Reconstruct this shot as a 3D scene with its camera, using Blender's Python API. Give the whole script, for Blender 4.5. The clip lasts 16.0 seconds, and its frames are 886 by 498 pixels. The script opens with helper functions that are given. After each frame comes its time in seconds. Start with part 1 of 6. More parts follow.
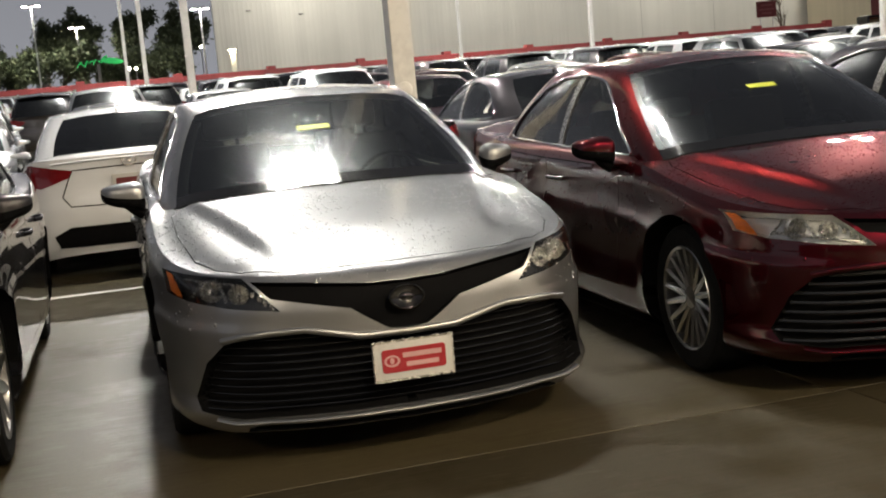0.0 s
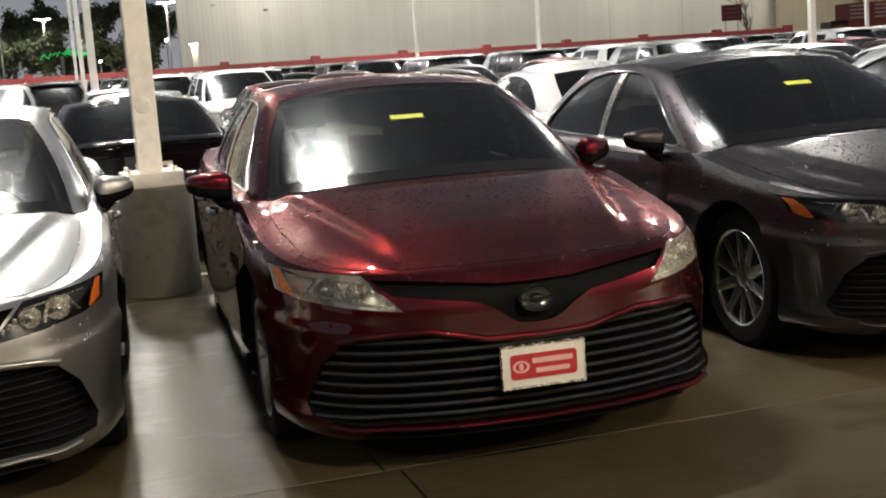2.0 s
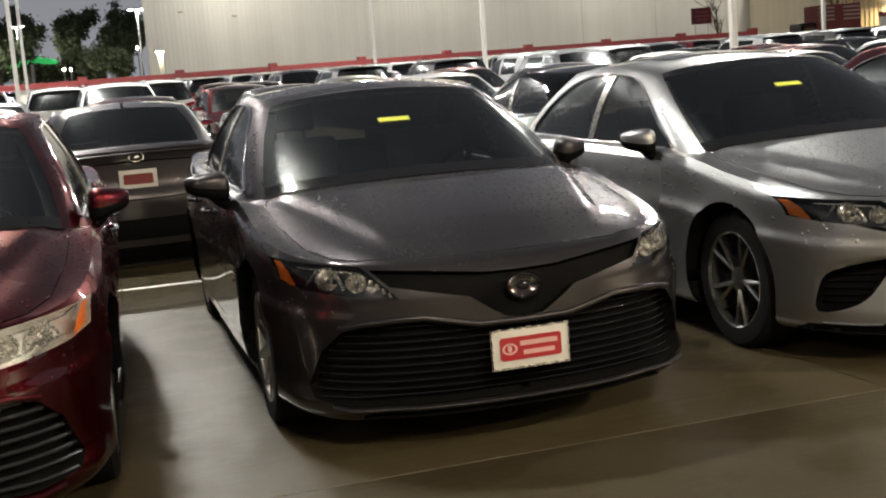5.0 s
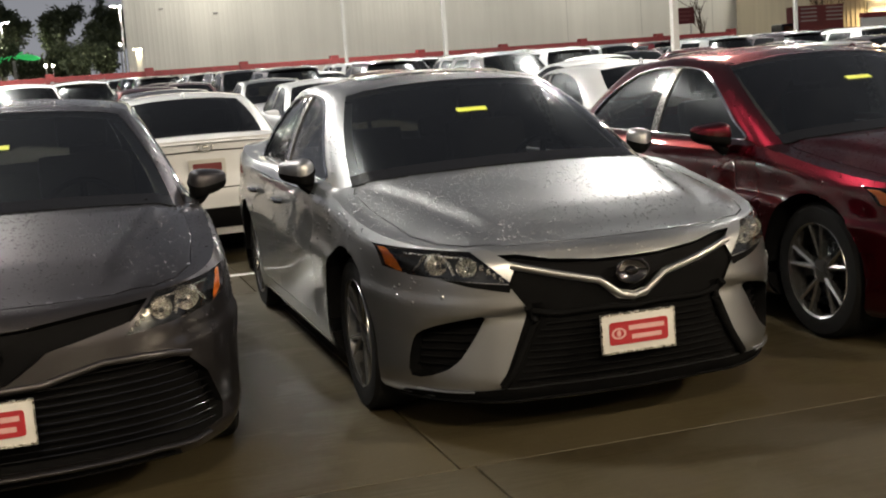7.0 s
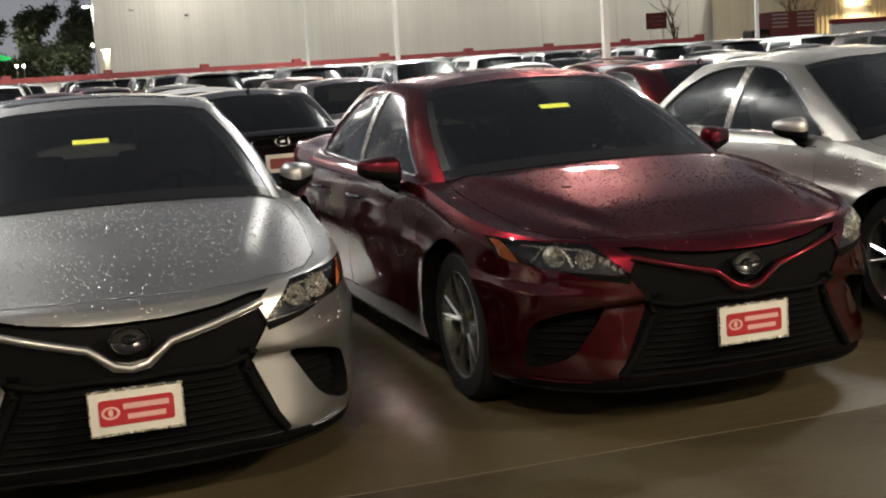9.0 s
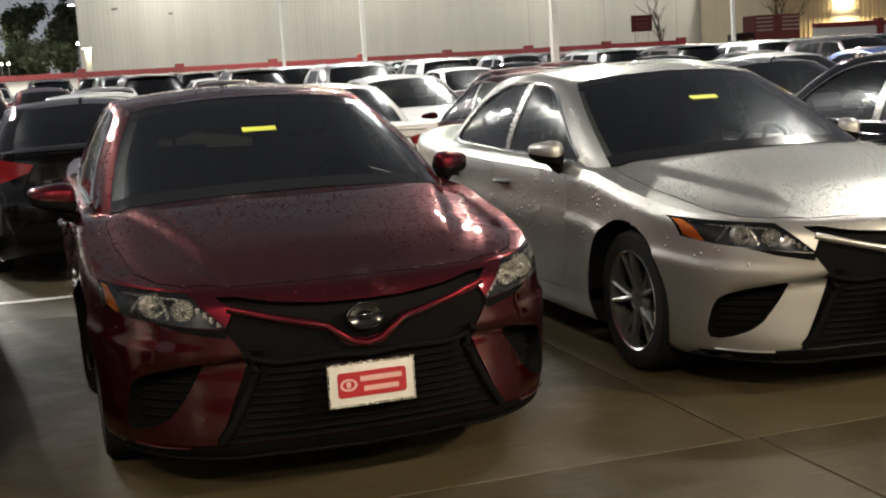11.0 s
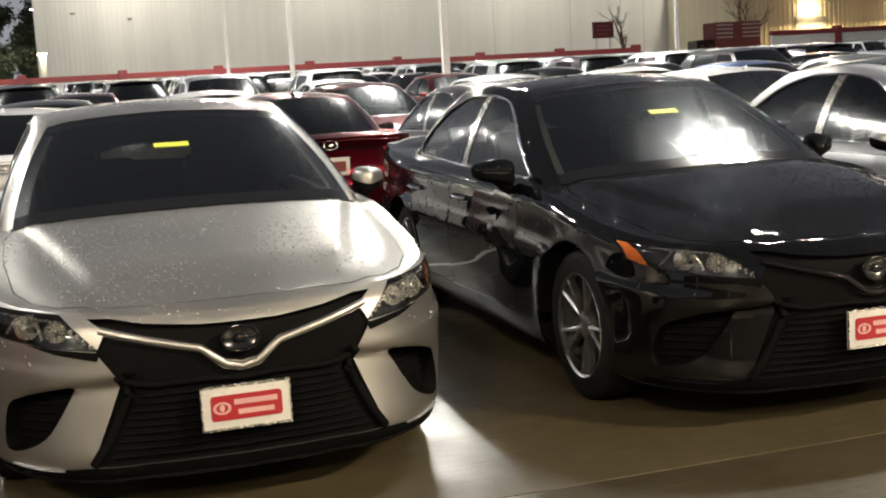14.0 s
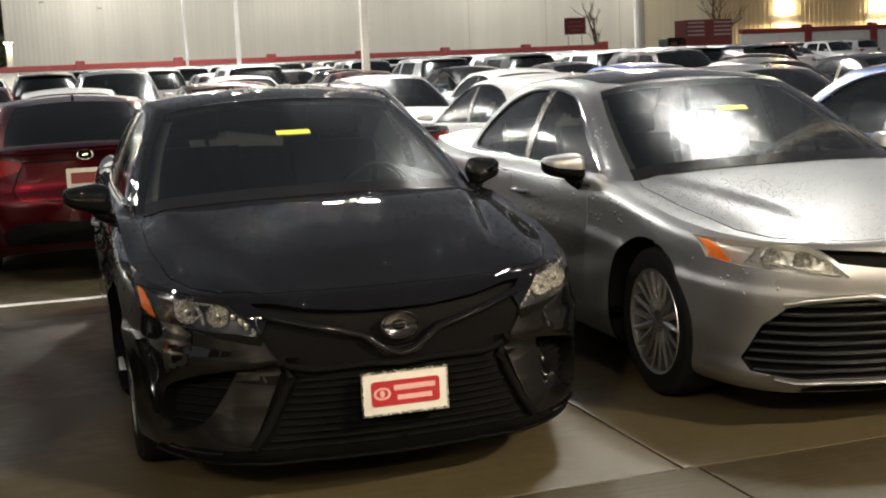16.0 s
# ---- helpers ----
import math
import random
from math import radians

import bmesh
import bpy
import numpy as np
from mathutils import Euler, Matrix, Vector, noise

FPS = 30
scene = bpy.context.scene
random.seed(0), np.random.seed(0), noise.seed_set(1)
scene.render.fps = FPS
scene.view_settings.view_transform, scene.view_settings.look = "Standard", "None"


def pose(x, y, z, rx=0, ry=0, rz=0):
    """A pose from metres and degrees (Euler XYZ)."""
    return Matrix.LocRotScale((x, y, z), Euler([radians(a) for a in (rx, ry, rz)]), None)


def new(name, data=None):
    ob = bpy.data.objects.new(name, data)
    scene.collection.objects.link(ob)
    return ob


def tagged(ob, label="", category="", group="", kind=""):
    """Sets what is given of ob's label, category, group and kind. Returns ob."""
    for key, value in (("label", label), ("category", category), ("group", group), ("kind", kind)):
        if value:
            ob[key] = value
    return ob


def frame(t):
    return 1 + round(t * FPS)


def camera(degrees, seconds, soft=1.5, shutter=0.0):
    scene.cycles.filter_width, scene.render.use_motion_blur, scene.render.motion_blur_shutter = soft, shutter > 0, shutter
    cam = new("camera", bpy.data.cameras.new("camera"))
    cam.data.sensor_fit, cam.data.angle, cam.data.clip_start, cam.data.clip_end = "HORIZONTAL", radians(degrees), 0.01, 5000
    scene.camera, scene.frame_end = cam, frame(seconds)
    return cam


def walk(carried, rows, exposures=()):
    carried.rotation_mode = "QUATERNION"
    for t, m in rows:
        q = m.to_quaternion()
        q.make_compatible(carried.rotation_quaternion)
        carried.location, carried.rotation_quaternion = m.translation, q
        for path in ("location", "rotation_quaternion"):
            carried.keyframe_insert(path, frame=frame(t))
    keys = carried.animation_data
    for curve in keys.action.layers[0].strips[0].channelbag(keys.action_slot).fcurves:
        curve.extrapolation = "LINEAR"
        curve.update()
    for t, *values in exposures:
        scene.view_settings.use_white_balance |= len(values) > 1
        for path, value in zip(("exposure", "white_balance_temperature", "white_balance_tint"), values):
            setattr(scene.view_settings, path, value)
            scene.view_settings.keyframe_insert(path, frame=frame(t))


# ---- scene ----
cam = camera(40.25, 16.0, soft=2.0)
PATH = [
    (0, pose(-1.100, -1.665, 1.391, 82.13, 5.10, -17.28)),
    (0.5, pose(-0.598, -1.642, 1.391, 82.03, 4.81, -17.45)),
    (1, pose(-0.139, -1.633, 1.394, 81.91, 4.43, -17.71)),
    (1.5, pose(0.309, -1.628, 1.395, 81.92, 4.21, -17.85)),
    (2, pose(0.739, -1.634, 1.398, 81.93, 4.16, -18.02)),
    (2.5, pose(1.156, -1.615, 1.396, 81.86, 4.23, -18.16)),
    (3, pose(1.546, -1.582, 1.389, 81.87, 4.47, -18.28)),
    (5.5, pose(3.479, -1.630, 1.398, 82.09, 4.59, -18.26)),
    (6.0, pose(3.955, -1.593, 1.397, 82.10, 4.46, -18.30)),
    (6.5, pose(4.452, -1.566, 1.394, 82.05, 4.37, -18.30)),
    (7.0, pose(4.943, -1.560, 1.392, 81.96, 4.26, -18.17)),
    (7.5, pose(5.411, -1.556, 1.389, 81.96, 4.17, -18.29)),
    (8.0, pose(5.879, -1.550, 1.392, 81.97, 4.23, -18.42)),
    (8.5, pose(6.323, -1.536, 1.395, 81.98, 4.15, -18.54)),
    (9.0, pose(6.749, -1.518, 1.399, 82.03, 3.87, -18.57)),
    (11.5, pose(8.663, -1.454, 1.405, 82.05, 3.28, -18.64)),
    (12.0, pose(9.079, -1.448, 1.409, 82.28, 3.08, -18.82)),
    (12.5, pose(9.542, -1.440, 1.415, 82.48, 3.00, -18.93)),
    (13.0, pose(10.025, -1.448, 1.421, 82.41, 2.83, -19.04)),
    (13.5, pose(10.541, -1.458, 1.431, 82.27, 3.14, -18.99)),
    (14.0, pose(11.055, -1.430, 1.436, 82.21, 3.30, -18.90)),
    (14.5, pose(11.541, -1.407, 1.437, 82.19, 3.39, -18.91)),
    (15.0, pose(11.992, -1.414, 1.444, 82.08, 2.98, -19.08)),
    (15.5, pose(12.466, -1.419, 1.450, 81.94, 2.68, -19.19)),
    (16.0, pose(12.962, -1.425, 1.455, 81.88, 2.59, -19.24)),
]

walk(cam, PATH, ((0.0, 1.78), (9.5, 1.72), (12.0, 1.88), (16.0, 1.94)))

# ---- night sky, lot lamps ----
world = bpy.data.worlds.new("night_sky")
scene.world = world
world.use_nodes = True
wn, wl = world.node_tree.nodes, world.node_tree.links
bg = wn["Background"]
tc = wn.new("ShaderNodeTexCoord")
sep = wn.new("ShaderNodeSeparateXYZ")
ramp = wn.new("ShaderNodeValToRGB")
ramp.color_ramp.elements[0].position, ramp.color_ramp.elements[0].color = 0.0, (0.046, 0.047, 0.0515, 1)
ramp.color_ramp.elements[1].position, ramp.color_ramp.elements[1].color = 0.45, (0.0145, 0.015, 0.0168, 1)
wl.new(tc.outputs["Generated"], sep.inputs[0])
wl.new(sep.outputs["Z"], ramp.inputs[0])
wl.new(ramp.outputs[0], bg.inputs[0])
bg.inputs[1].default_value = 1.9

LAMP_Z = 11.0


def rise(y):
    """The lot climbs gently away from the first two rows."""
    return max(0.0, min(y, 130.0) - 11.4) * 0.018


LAMP_WATTS = 900.0


def area_lamp(name, x, y, z, sx, sy, watts, colour, tilt=(0, 0, 0), spread=180):
    data = bpy.data.lights.new(name, "AREA")
    data.shape, data.size, data.size_y = "RECTANGLE", sx, sy
    data.energy, data.color, data.spread = watts, colour, radians(spread)
    ob = new(name, data)
    ob.matrix_basis = pose(x, y, z, *tilt)
    return ob


# poles stand on a grid of about 20 m; each carries a pair of heads
COOL = (1.0, 0.965, 0.87)
WARM = (1.0, 0.82, 0.57)
POLES = [(1.39, 7.38), (1.8, 27.4), (2.2, 49.5), (2.4, 68.0), (21.3, 7.4), (21.1, 27.6), (21.6, 48.5), (22.2, 69.0), (42.4, 53.3)]
for px, py in POLES:
    for side in (-1, 1):
        if (px, py) in (POLES[0], POLES[4]):
            # the two nearest show their three panels
            for dx, dy in ((-0.19, -0.1), (0.0, 0.1), (0.19, -0.1)):
                area_lamp("lot_lamp_light", px + 0.62 * side + dx, py + 2.4 + dy, LAMP_Z + rise(py) - 0.12, 0.13, 0.11, LAMP_WATTS * 0.06, COOL)
        else:
            area_lamp("lot_lamp_light", px + 0.62 * side, py, LAMP_Z + rise(py) - 0.12, 0.55, 0.4, LAMP_WATTS * (0.78 if 20 < py < 30 else 0.52), COOL)
FAR_POLES = [(-3.2, 132.0, 10.8, 2), (1.25, 148.0, 9.4, 2), (13.15, 125.0, 8.95, 2)]
for px, py, pz, hd in FAR_POLES:
    area_lamp("lot_lamp_light", px, py, pz + rise(py) - 0.15, 0.9, 0.5, 500, COOL)
# unseen poles, added behind the walk to fill the car fronts and multiply glints
ADDED_REAR_POLES = [(-15.0, -12.0, 400), (2.5, -13.0, 1150), (13.5, -20.5, 1100), (24.5, -11.0, 2500), (38.0, -15.0, 900)]
for px, py, watts in ADDED_REAR_POLES:
    for dx, dy in ((-0.78, -0.13), (-0.46, 0.13), (0.46, -0.13), (0.78, 0.13)):
        area_lamp("lot_lamp_light", px + dx, py + dy, LAMP_Z - 0.12, 0.24, 0.18, watts * 0.25, WARM)
# unseen floods, added under the warehouse parapet to brighten its wall
ADDED_FLOODS = [20.0, 38.0, 56.0, 74.0, 92.0]
for fx in ADDED_FLOODS:
    area_lamp("flood_light", fx, 100.5, 16.8, 1.6, 0.5, 600 if fx < 30 else 450, (1.0, 0.95, 0.84), (38, 0, 0))

# ---- materials ----
_mats = {}


def nodes_of(name):
    m = bpy.data.materials.new(name)
    m.use_nodes = True
    return m, m.node_tree.nodes, m.node_tree.links, m.node_tree.nodes["Principled BSDF"]


def noise_node(n, l, scale, detail=4.0, coord="Object", rough=0.55):
    t = n.new("ShaderNodeTexCoord")
    x = n.new("ShaderNodeTexNoise")
    x.inputs["Scale"].default_value, x.inputs["Detail"].default_value, x.inputs["Roughness"].default_value = scale, detail, rough
    l.new(t.outputs[coord], x.inputs["Vector"])
    return x


def ramp_node(n, l, src, stops):
    r = n.new("ShaderNodeValToRGB")
    while len(r.color_ramp.elements) < len(stops):
        r.color_ramp.elements.new(0.5)
    for e, (p, c) in zip(r.color_ramp.elements, stops):
        e.position = p
        e.color = (*c, 1) if isinstance(c, tuple) else (c, c, c, 1)
    l.new(src, r.inputs[0])
    return r


def bump_node(n, l, src, strength, dist):
    b = n.new("ShaderNodeBump")
    b.inputs["Strength"].default_value, b.inputs["Distance"].default_value = strength, dist
    l.new(src, b.inputs["Height"])
    return b


def plain(name, colour, rough=0.5, metal=0.0, scale=30.0, vary=0.12, bump=0.0, coat=0.0, rvary=0.1, spec=0.5):
    """A plain surface with grain in colour and gloss at two scales."""
    if name in _mats:
        return _mats[name]
    m, n, l, p = nodes_of(name)
    a = noise_node(n, l, scale, 5)
    b = noise_node(n, l, scale * 0.08, 3)
    mix = n.new("ShaderNodeMath")
    mix.operation = "ADD"
    l.new(a.outputs["Fac"], mix.inputs[0])
    l.new(b.outputs["Fac"], mix.inputs[1])
    lo = tuple(c * (1 - vary) for c in colour)
    hi = tuple(min(1, c * (1 + vary)) for c in colour)
    r = ramp_node(n, l, mix.outputs[0], [(0.75, lo), (1.0, hi)])
    l.new(r.outputs[0], p.inputs["Base Color"])
    rr = ramp_node(n, l, a.outputs["Fac"], [(0.3, max(0.02, rough - rvary)), (0.7, min(1, rough + rvary))])
    l.new(rr.outputs[0], p.inputs["Roughness"])
    p.inputs["Metallic"].default_value = metal
    p.inputs["Coat Weight"].default_value = coat
    p.inputs["Specular IOR Level"].default_value = spec
    if bump:
        l.new(bump_node(n, l, a.outputs["Fac"], 0.6, bump).outputs[0], p.inputs["Normal"])
    _mats[name] = m
    return m


def car_paint(name, colour, metal=0.6, rough=0.38, wet=1.0, spec=0.5, edge=(1.0, 1.0, 1.0)):
    """Metallic paint under a clear coat that is beaded with rain on its upward faces."""
    if name in _mats:
        return _mats[name]
    m, n, l, p = nodes_of(name)
    flake = noise_node(n, l, 900, 2)
    big = noise_node(n, l, 2.2, 3)
    r = ramp_node(n, l, flake.outputs["Fac"], [(0.3, tuple(c * 0.86 for c in colour)), (0.7, tuple(min(1, c * 1.12) for c in colour))])
    l.new(r.outputs[0], p.inputs["Base Color"])
    p.inputs["Metallic"].default_value = metal
    rr = ramp_node(n, l, big.outputs["Fac"], [(0.3, rough - 0.04), (0.7, rough + 0.05)])
    l.new(rr.outputs[0], p.inputs["Roughness"])
    p.inputs["Coat Weight"].default_value = 1.0
    p.inputs["Specular IOR Level"].default_value = spec
    p.inputs["Coat Roughness"].default_value = 0.02
    p.inputs["Specular Tint"].default_value = (*edge, 1)
    t = n.new("ShaderNodeTexCoord")
    vor = n.new("ShaderNodeTexVoronoi")
    vor.inputs["Scale"].default_value = 75
    vor.inputs["Randomness"].default_value = 1.0
    l.new(t.outputs["Object"], vor.inputs["Vector"])
    drop = ramp_node(n, l, vor.outputs["Distance"], [(0.0, 1.0), (0.30, 0.55), (0.42, 0.0)])
    patch = noise_node(n, l, 7, 4)
    pm = ramp_node(n, l, patch.outputs["Fac"], [(0.40, 0.0), (0.62, 1.0)])
    geo = n.new("ShaderNodeNewGeometry")
    sepn = n.new("ShaderNodeSeparateXYZ")
    l.new(geo.outputs["True Normal"], sepn.inputs[0])
    up = ramp_node(n, l, sepn.outputs["Z"], [(0.35, 0.10), (0.85, 1.0)])
    a = n.new("ShaderNodeMath")
    a.operation = "MULTIPLY"
    l.new(drop.outputs[0], a.inputs[0])
    l.new(pm.outputs[0], a.inputs[1])
    c = n.new("ShaderNodeMath")
    c.operation = "MULTIPLY"
    l.new(a.outputs[0], c.inputs[0])
    l.new(up.outputs[0], c.inputs[1])
    b = bump_node(n, l, c.outputs[0], 0.03 * wet, 0.0012)
    l.new(b.outputs[0], p.inputs["Coat Normal"])
    b2 = bump_node(n, l, c.outputs[0], 0.05 * wet, 0.0012)
    l.new(b2.outputs[0], p.inputs["Normal"])
    _mats[name] = m
    return m


def glass_mat(name, tint, wet=0.0, rough=0.02, haze=0.0):
    """Thin tinted glass: gloss by Fresnel over a see-through pane; rain beads and film on wet panes."""
    if name in _mats:
        return _mats[name]
    m = bpy.data.materials.new(name)
    m.use_nodes = True
    n, l = m.node_tree.nodes, m.node_tree.links
    n.remove(n["Principled BSDF"])
    out = n["Material Output"]
    tr = n.new("ShaderNodeBsdfTransparent")
    tr.inputs[0].default_value = (*tint, 1)
    gl = n.new("ShaderNodeBsdfGlossy")
    gl.inputs["Roughness"].default_value = rough
    fr = n.new("ShaderNodeFresnel")
    fr.inputs["IOR"].default_value = 1.55
    mix = n.new("ShaderNodeMixShader")
    l.new(fr.outputs[0], mix.inputs[0])
    l.new(tr.outputs[0], mix.inputs[1])
    l.new(gl.outputs[0], mix.inputs[2])
    last = mix
    if wet:
        t = n.new("ShaderNodeTexCoord")
        vor = n.new("ShaderNodeTexVoronoi")
        vor.inputs["Scale"].default_value = 85
        l.new(t.outputs["Object"], vor.inputs["Vector"])
        drop = ramp_node(n, l, vor.outputs["Distance"], [(0.0, 1.0), (0.3, 0.5), (0.45, 0.0)])
        cl = noise_node(n, l, 14, 5)
        pm = ramp_node(n, l, cl.outputs["Fac"], [(0.34, 0.15), (0.6, 1.0)])
        a = n.new("ShaderNodeMath")
        a.operation = "MULTIPLY"
        l.new(drop.outputs[0], a.inputs[0])
        l.new(pm.outputs[0], a.inputs[1])
        b = bump_node(n, l, a.outputs[0], 0.8 * wet, 0.0022)
        l.new(b.outputs[0], gl.inputs["Normal"])
    if haze:
        # a film of fine drops scatters a little light
        df = n.new("ShaderNodeBsdfGlossy")
        df.inputs["Roughness"].default_value = 0.24
        df.inputs["Color"].default_value = (0.8, 0.85, 0.9, 1)
        st = n.new("ShaderNodeTexCoord")
        mp = n.new("ShaderNodeMapping")
        mp.inputs["Scale"].default_value = (65, 85, 85)
        l.new(st.outputs["Object"], mp.inputs[0])
        cl2 = n.new("ShaderNodeTexNoise")
        cl2.inputs["Scale"].default_value, cl2.inputs["Detail"].default_value = 1.0, 6
        l.new(mp.outputs[0], cl2.inputs["Vector"])
        hz = ramp_node(n, l, cl2.outputs["Fac"], [(0.40, haze * 0.5), (0.62, haze * 1.5)])
        m2 = n.new("ShaderNodeMixShader")
        l.new(hz.outputs[0], m2.inputs[0])
        l.new(mix.outputs[0], m2.inputs[1])
        l.new(df.outputs[0], m2.inputs[2])
        last = m2
    l.new(last.outputs[0], out.inputs["Surface"])
    _mats[name] = m
    return m


def glow(name, colour, strength):
    if name in _mats:
        return _mats[name]
    m, n, l, p = nodes_of(name)
    p.inputs["Base Color"].default_value = (*colour, 1)
    p.inputs["Emission Color"].default_value = (*colour, 1)
    p.inputs["Emission Strength"].default_value = strength
    _mats[name] = m
    return m


SILVER = car_paint("silver_paint", (0.335, 0.34, 0.35), 0.95, 0.38, edge=(0.8, 0.8, 0.82))
PALE = car_paint("pale_silver_paint", (0.405, 0.40, 0.388), 0.92, 0.40, edge=(0.8, 0.8, 0.78))
RED = car_paint("ruby_red_paint", (0.062, 0.0025, 0.0065), 0.90, 0.30, edge=(0.36, 0.17, 0.17))
GREY = car_paint("dark_grey_paint", (0.045, 0.042, 0.0455), 0.85, 0.36, edge=(0.55, 0.53, 0.55))
BLACK = car_paint("black_paint", (0.003, 0.003, 0.0035), 0.0, 0.3, spec=0.0)
WHITE = car_paint("white_paint", (0.64, 0.655, 0.68), 0.0, 0.4)
BLUE = car_paint("blue_paint", (0.02, 0.06, 0.24), 0.5, 0.36)
TRIM = plain("black_trim", (0.0045, 0.0045, 0.0048), 0.55, scale=120, bump=0.0002, spec=0.01)
MESH_BLACK = plain("black_grille_mesh", (0.005, 0.005, 0.0055), 0.5, scale=220, spec=0.01)
GLOSSBLACK = plain("gloss_black", (0.006, 0.006, 0.007), 0.12, scale=60, coat=0.5, rvary=0.04)
# emblem chrome, its dark reflections put into the base colour
EMBLEM = plain("chrome_dark_reflection", (0.04, 0.04, 0.042), 0.12, 1.0, 40, 0.05, rvary=0.05)
CHROME = plain("chrome", (0.75, 0.75, 0.76), 0.10, 1.0, 40, 0.05, rvary=0.05)
SATIN = plain("satin_silver", (0.55, 0.54, 0.52), 0.26, 1.0, 60, 0.06)
RUBBER = plain("tyre_rubber", (0.008, 0.008, 0.0083), 0.8, scale=90, bump=0.0006, spec=0.06)
ALLOY = plain("alloy", (0.55, 0.55, 0.55), 0.3, 1.0, 50, 0.03, rvary=0.02)
DARKALLOY = plain("dark_alloy", (0.015, 0.015, 0.016), 0.3, 0.6, 50, 0.08)
SATIN_DARK = plain("satin_dark_bars", (0.10, 0.10, 0.10), 0.20, 0.9, 20, 0.03, rvary=0.02)
DARKALLOY_FACE = plain("machined_dark_alloy", (0.42, 0.42, 0.42), 0.16, 0.95, 40, 0.03, rvary=0.02)
LAMP_BOWL = plain("lamp_bowl", (0.84, 0.83, 0.80), 0.22, 0.6, 45, 0.1, bump=0.008, rvary=0.03)
REFLECTOR = plain("faceted_reflector", (0.62, 0.61, 0.58), 0.24, 0.85, 140, 0.06, bump=0.004, rvary=0.08)
LAMP_DARK = plain("lamp_bezel_dark", (0.045, 0.045, 0.047), 0.18, 0.5, 50, 0.1, bump=0.002, rvary=0.03)
# gloss black door posts, with the wall's reflection put in as a pale colour
PILLAR_SHEEN = plain("pillar_painted_sheen", (0.20, 0.195, 0.185), 0.25, 0.4, 60, 0.06, coat=0.6)
CABIN = plain("cabin_fabric", (0.012, 0.012, 0.013), 0.85, scale=140, bump=0.0005)
CABINLIGHT = plain("cabin_trim_light", (0.60, 0.59, 0.55), 0.8, scale=90)
SCREEN_GLASS = glass_mat("wet_windscreen_glass", (0.36, 0.39, 0.39), 0.35, 0.05, 0.055)
SIDE_GLASS = glass_mat("tinted_side_glass", (0.34, 0.35, 0.35), 0.12, 0.05, 0.02)
FAR_GLASS = glass_mat("dark_tinted_glass", (0.10, 0.11, 0.11), 0.15, 0.06, 0.04)
REAR_GLASS = glass_mat("privacy_rear_glass", (0.025, 0.027, 0.027), 0.15, 0.06, 0.04)
WATER = glass_mat("rain_water", (1.0, 1.0, 1.0), 0.0, 0.09)
LENS = glass_mat("lamp_lens", (0.92, 0.93, 0.94), 0.1, 0.03)
AMBER = plain("amber_lens", (0.85, 0.22, 0.03), 0.2, scale=60, coat=0.6)
REDLENS = plain("tail_lamp_red", (0.13, 0.004, 0.006), 0.18, scale=60, coat=0.8)
PLATE_INK = plain("plate_pale_ink", (0.46, 0.27, 0.26), 0.5, scale=80, vary=0.06)
PLATE_WHITE = plain("plate_white", (0.46, 0.455, 0.435), 0.4, scale=80, vary=0.05)
PLATE_RED = plain("plate_red", (0.27, 0.012, 0.018), 0.4, scale=80, vary=0.06)
STICKER = plain("yellow_sticker", (0.62, 0.70, 0.10), 0.5, scale=60, vary=0.05)
POLE_WHITE = plain("pole_white_paint", (0.72, 0.71, 0.68), 0.45, scale=12, vary=0.08)
CAST = plain("cast_concrete", (0.30, 0.29, 0.27), 0.85, scale=18, vary=0.25, bump=0.002)
FENCE_RED = plain("fence_red_paint", (0.20, 0.026, 0.027), 0.55, scale=3, vary=0.15)
FENCE_WHITE = plain("fence_white_plaster", (0.66, 0.64, 0.60), 0.8, scale=4, vary=0.1, bump=0.002)
SIGN_RED = plain('sign_red', (0.13, 0.022, 0.024), 0.6, scale=6)


# ---- mesh helpers ----
def part(name, bm, material, parent, label="", smooth=None):
    """Links a bmesh as one mesh object under a thing or a part."""
    me = bpy.data.meshes.new(name)
    bm.to_mesh(me)
    bm.free()
    if smooth is not None:
        for f in me.polygons:
            f.use_smooth = True
        me.set_sharp_from_angle(angle=radians(smooth))
    me.materials.append(material)
    ob = new(name, me)
    ob.parent = parent
    return tagged(ob, label)


def shared(name, me, material, parent, label=""):
    """An object on a mesh that several things share, with a paint of its own."""
    ob = new(name, me)
    ob.parent = parent
    if not me.materials:
        me.materials.append(material)
    ob.material_slots[0].link = "OBJECT"
    ob.material_slots[0].material = material
    return tagged(ob, label)


def mesh_of(name, bm, smooth=None):
    me = bpy.data.meshes.new(name)
    bm.normal_update()
    bm.to_mesh(me)
    bm.free()
    if smooth is not None:
        for f in me.polygons:
            f.use_smooth = True
        me.set_sharp_from_angle(angle=radians(smooth))
    return me


def box(bm, x0, x1, y0, y1, z0, z1, bevel=0.0):
    m = Matrix.Translation(((x0 + x1) / 2, (y0 + y1) / 2, (z0 + z1) / 2)) @ Matrix.Diagonal((x1 - x0, y1 - y0, z1 - z0, 1))
    vs = bmesh.ops.create_cube(bm, size=1, matrix=m)["verts"]
    if bevel:
        es = list({e for v in vs for e in v.link_edges})
        bmesh.ops.bevel(bm, geom=es, offset=bevel, segments=2, affect="EDGES", profile=0.6)
    return bm


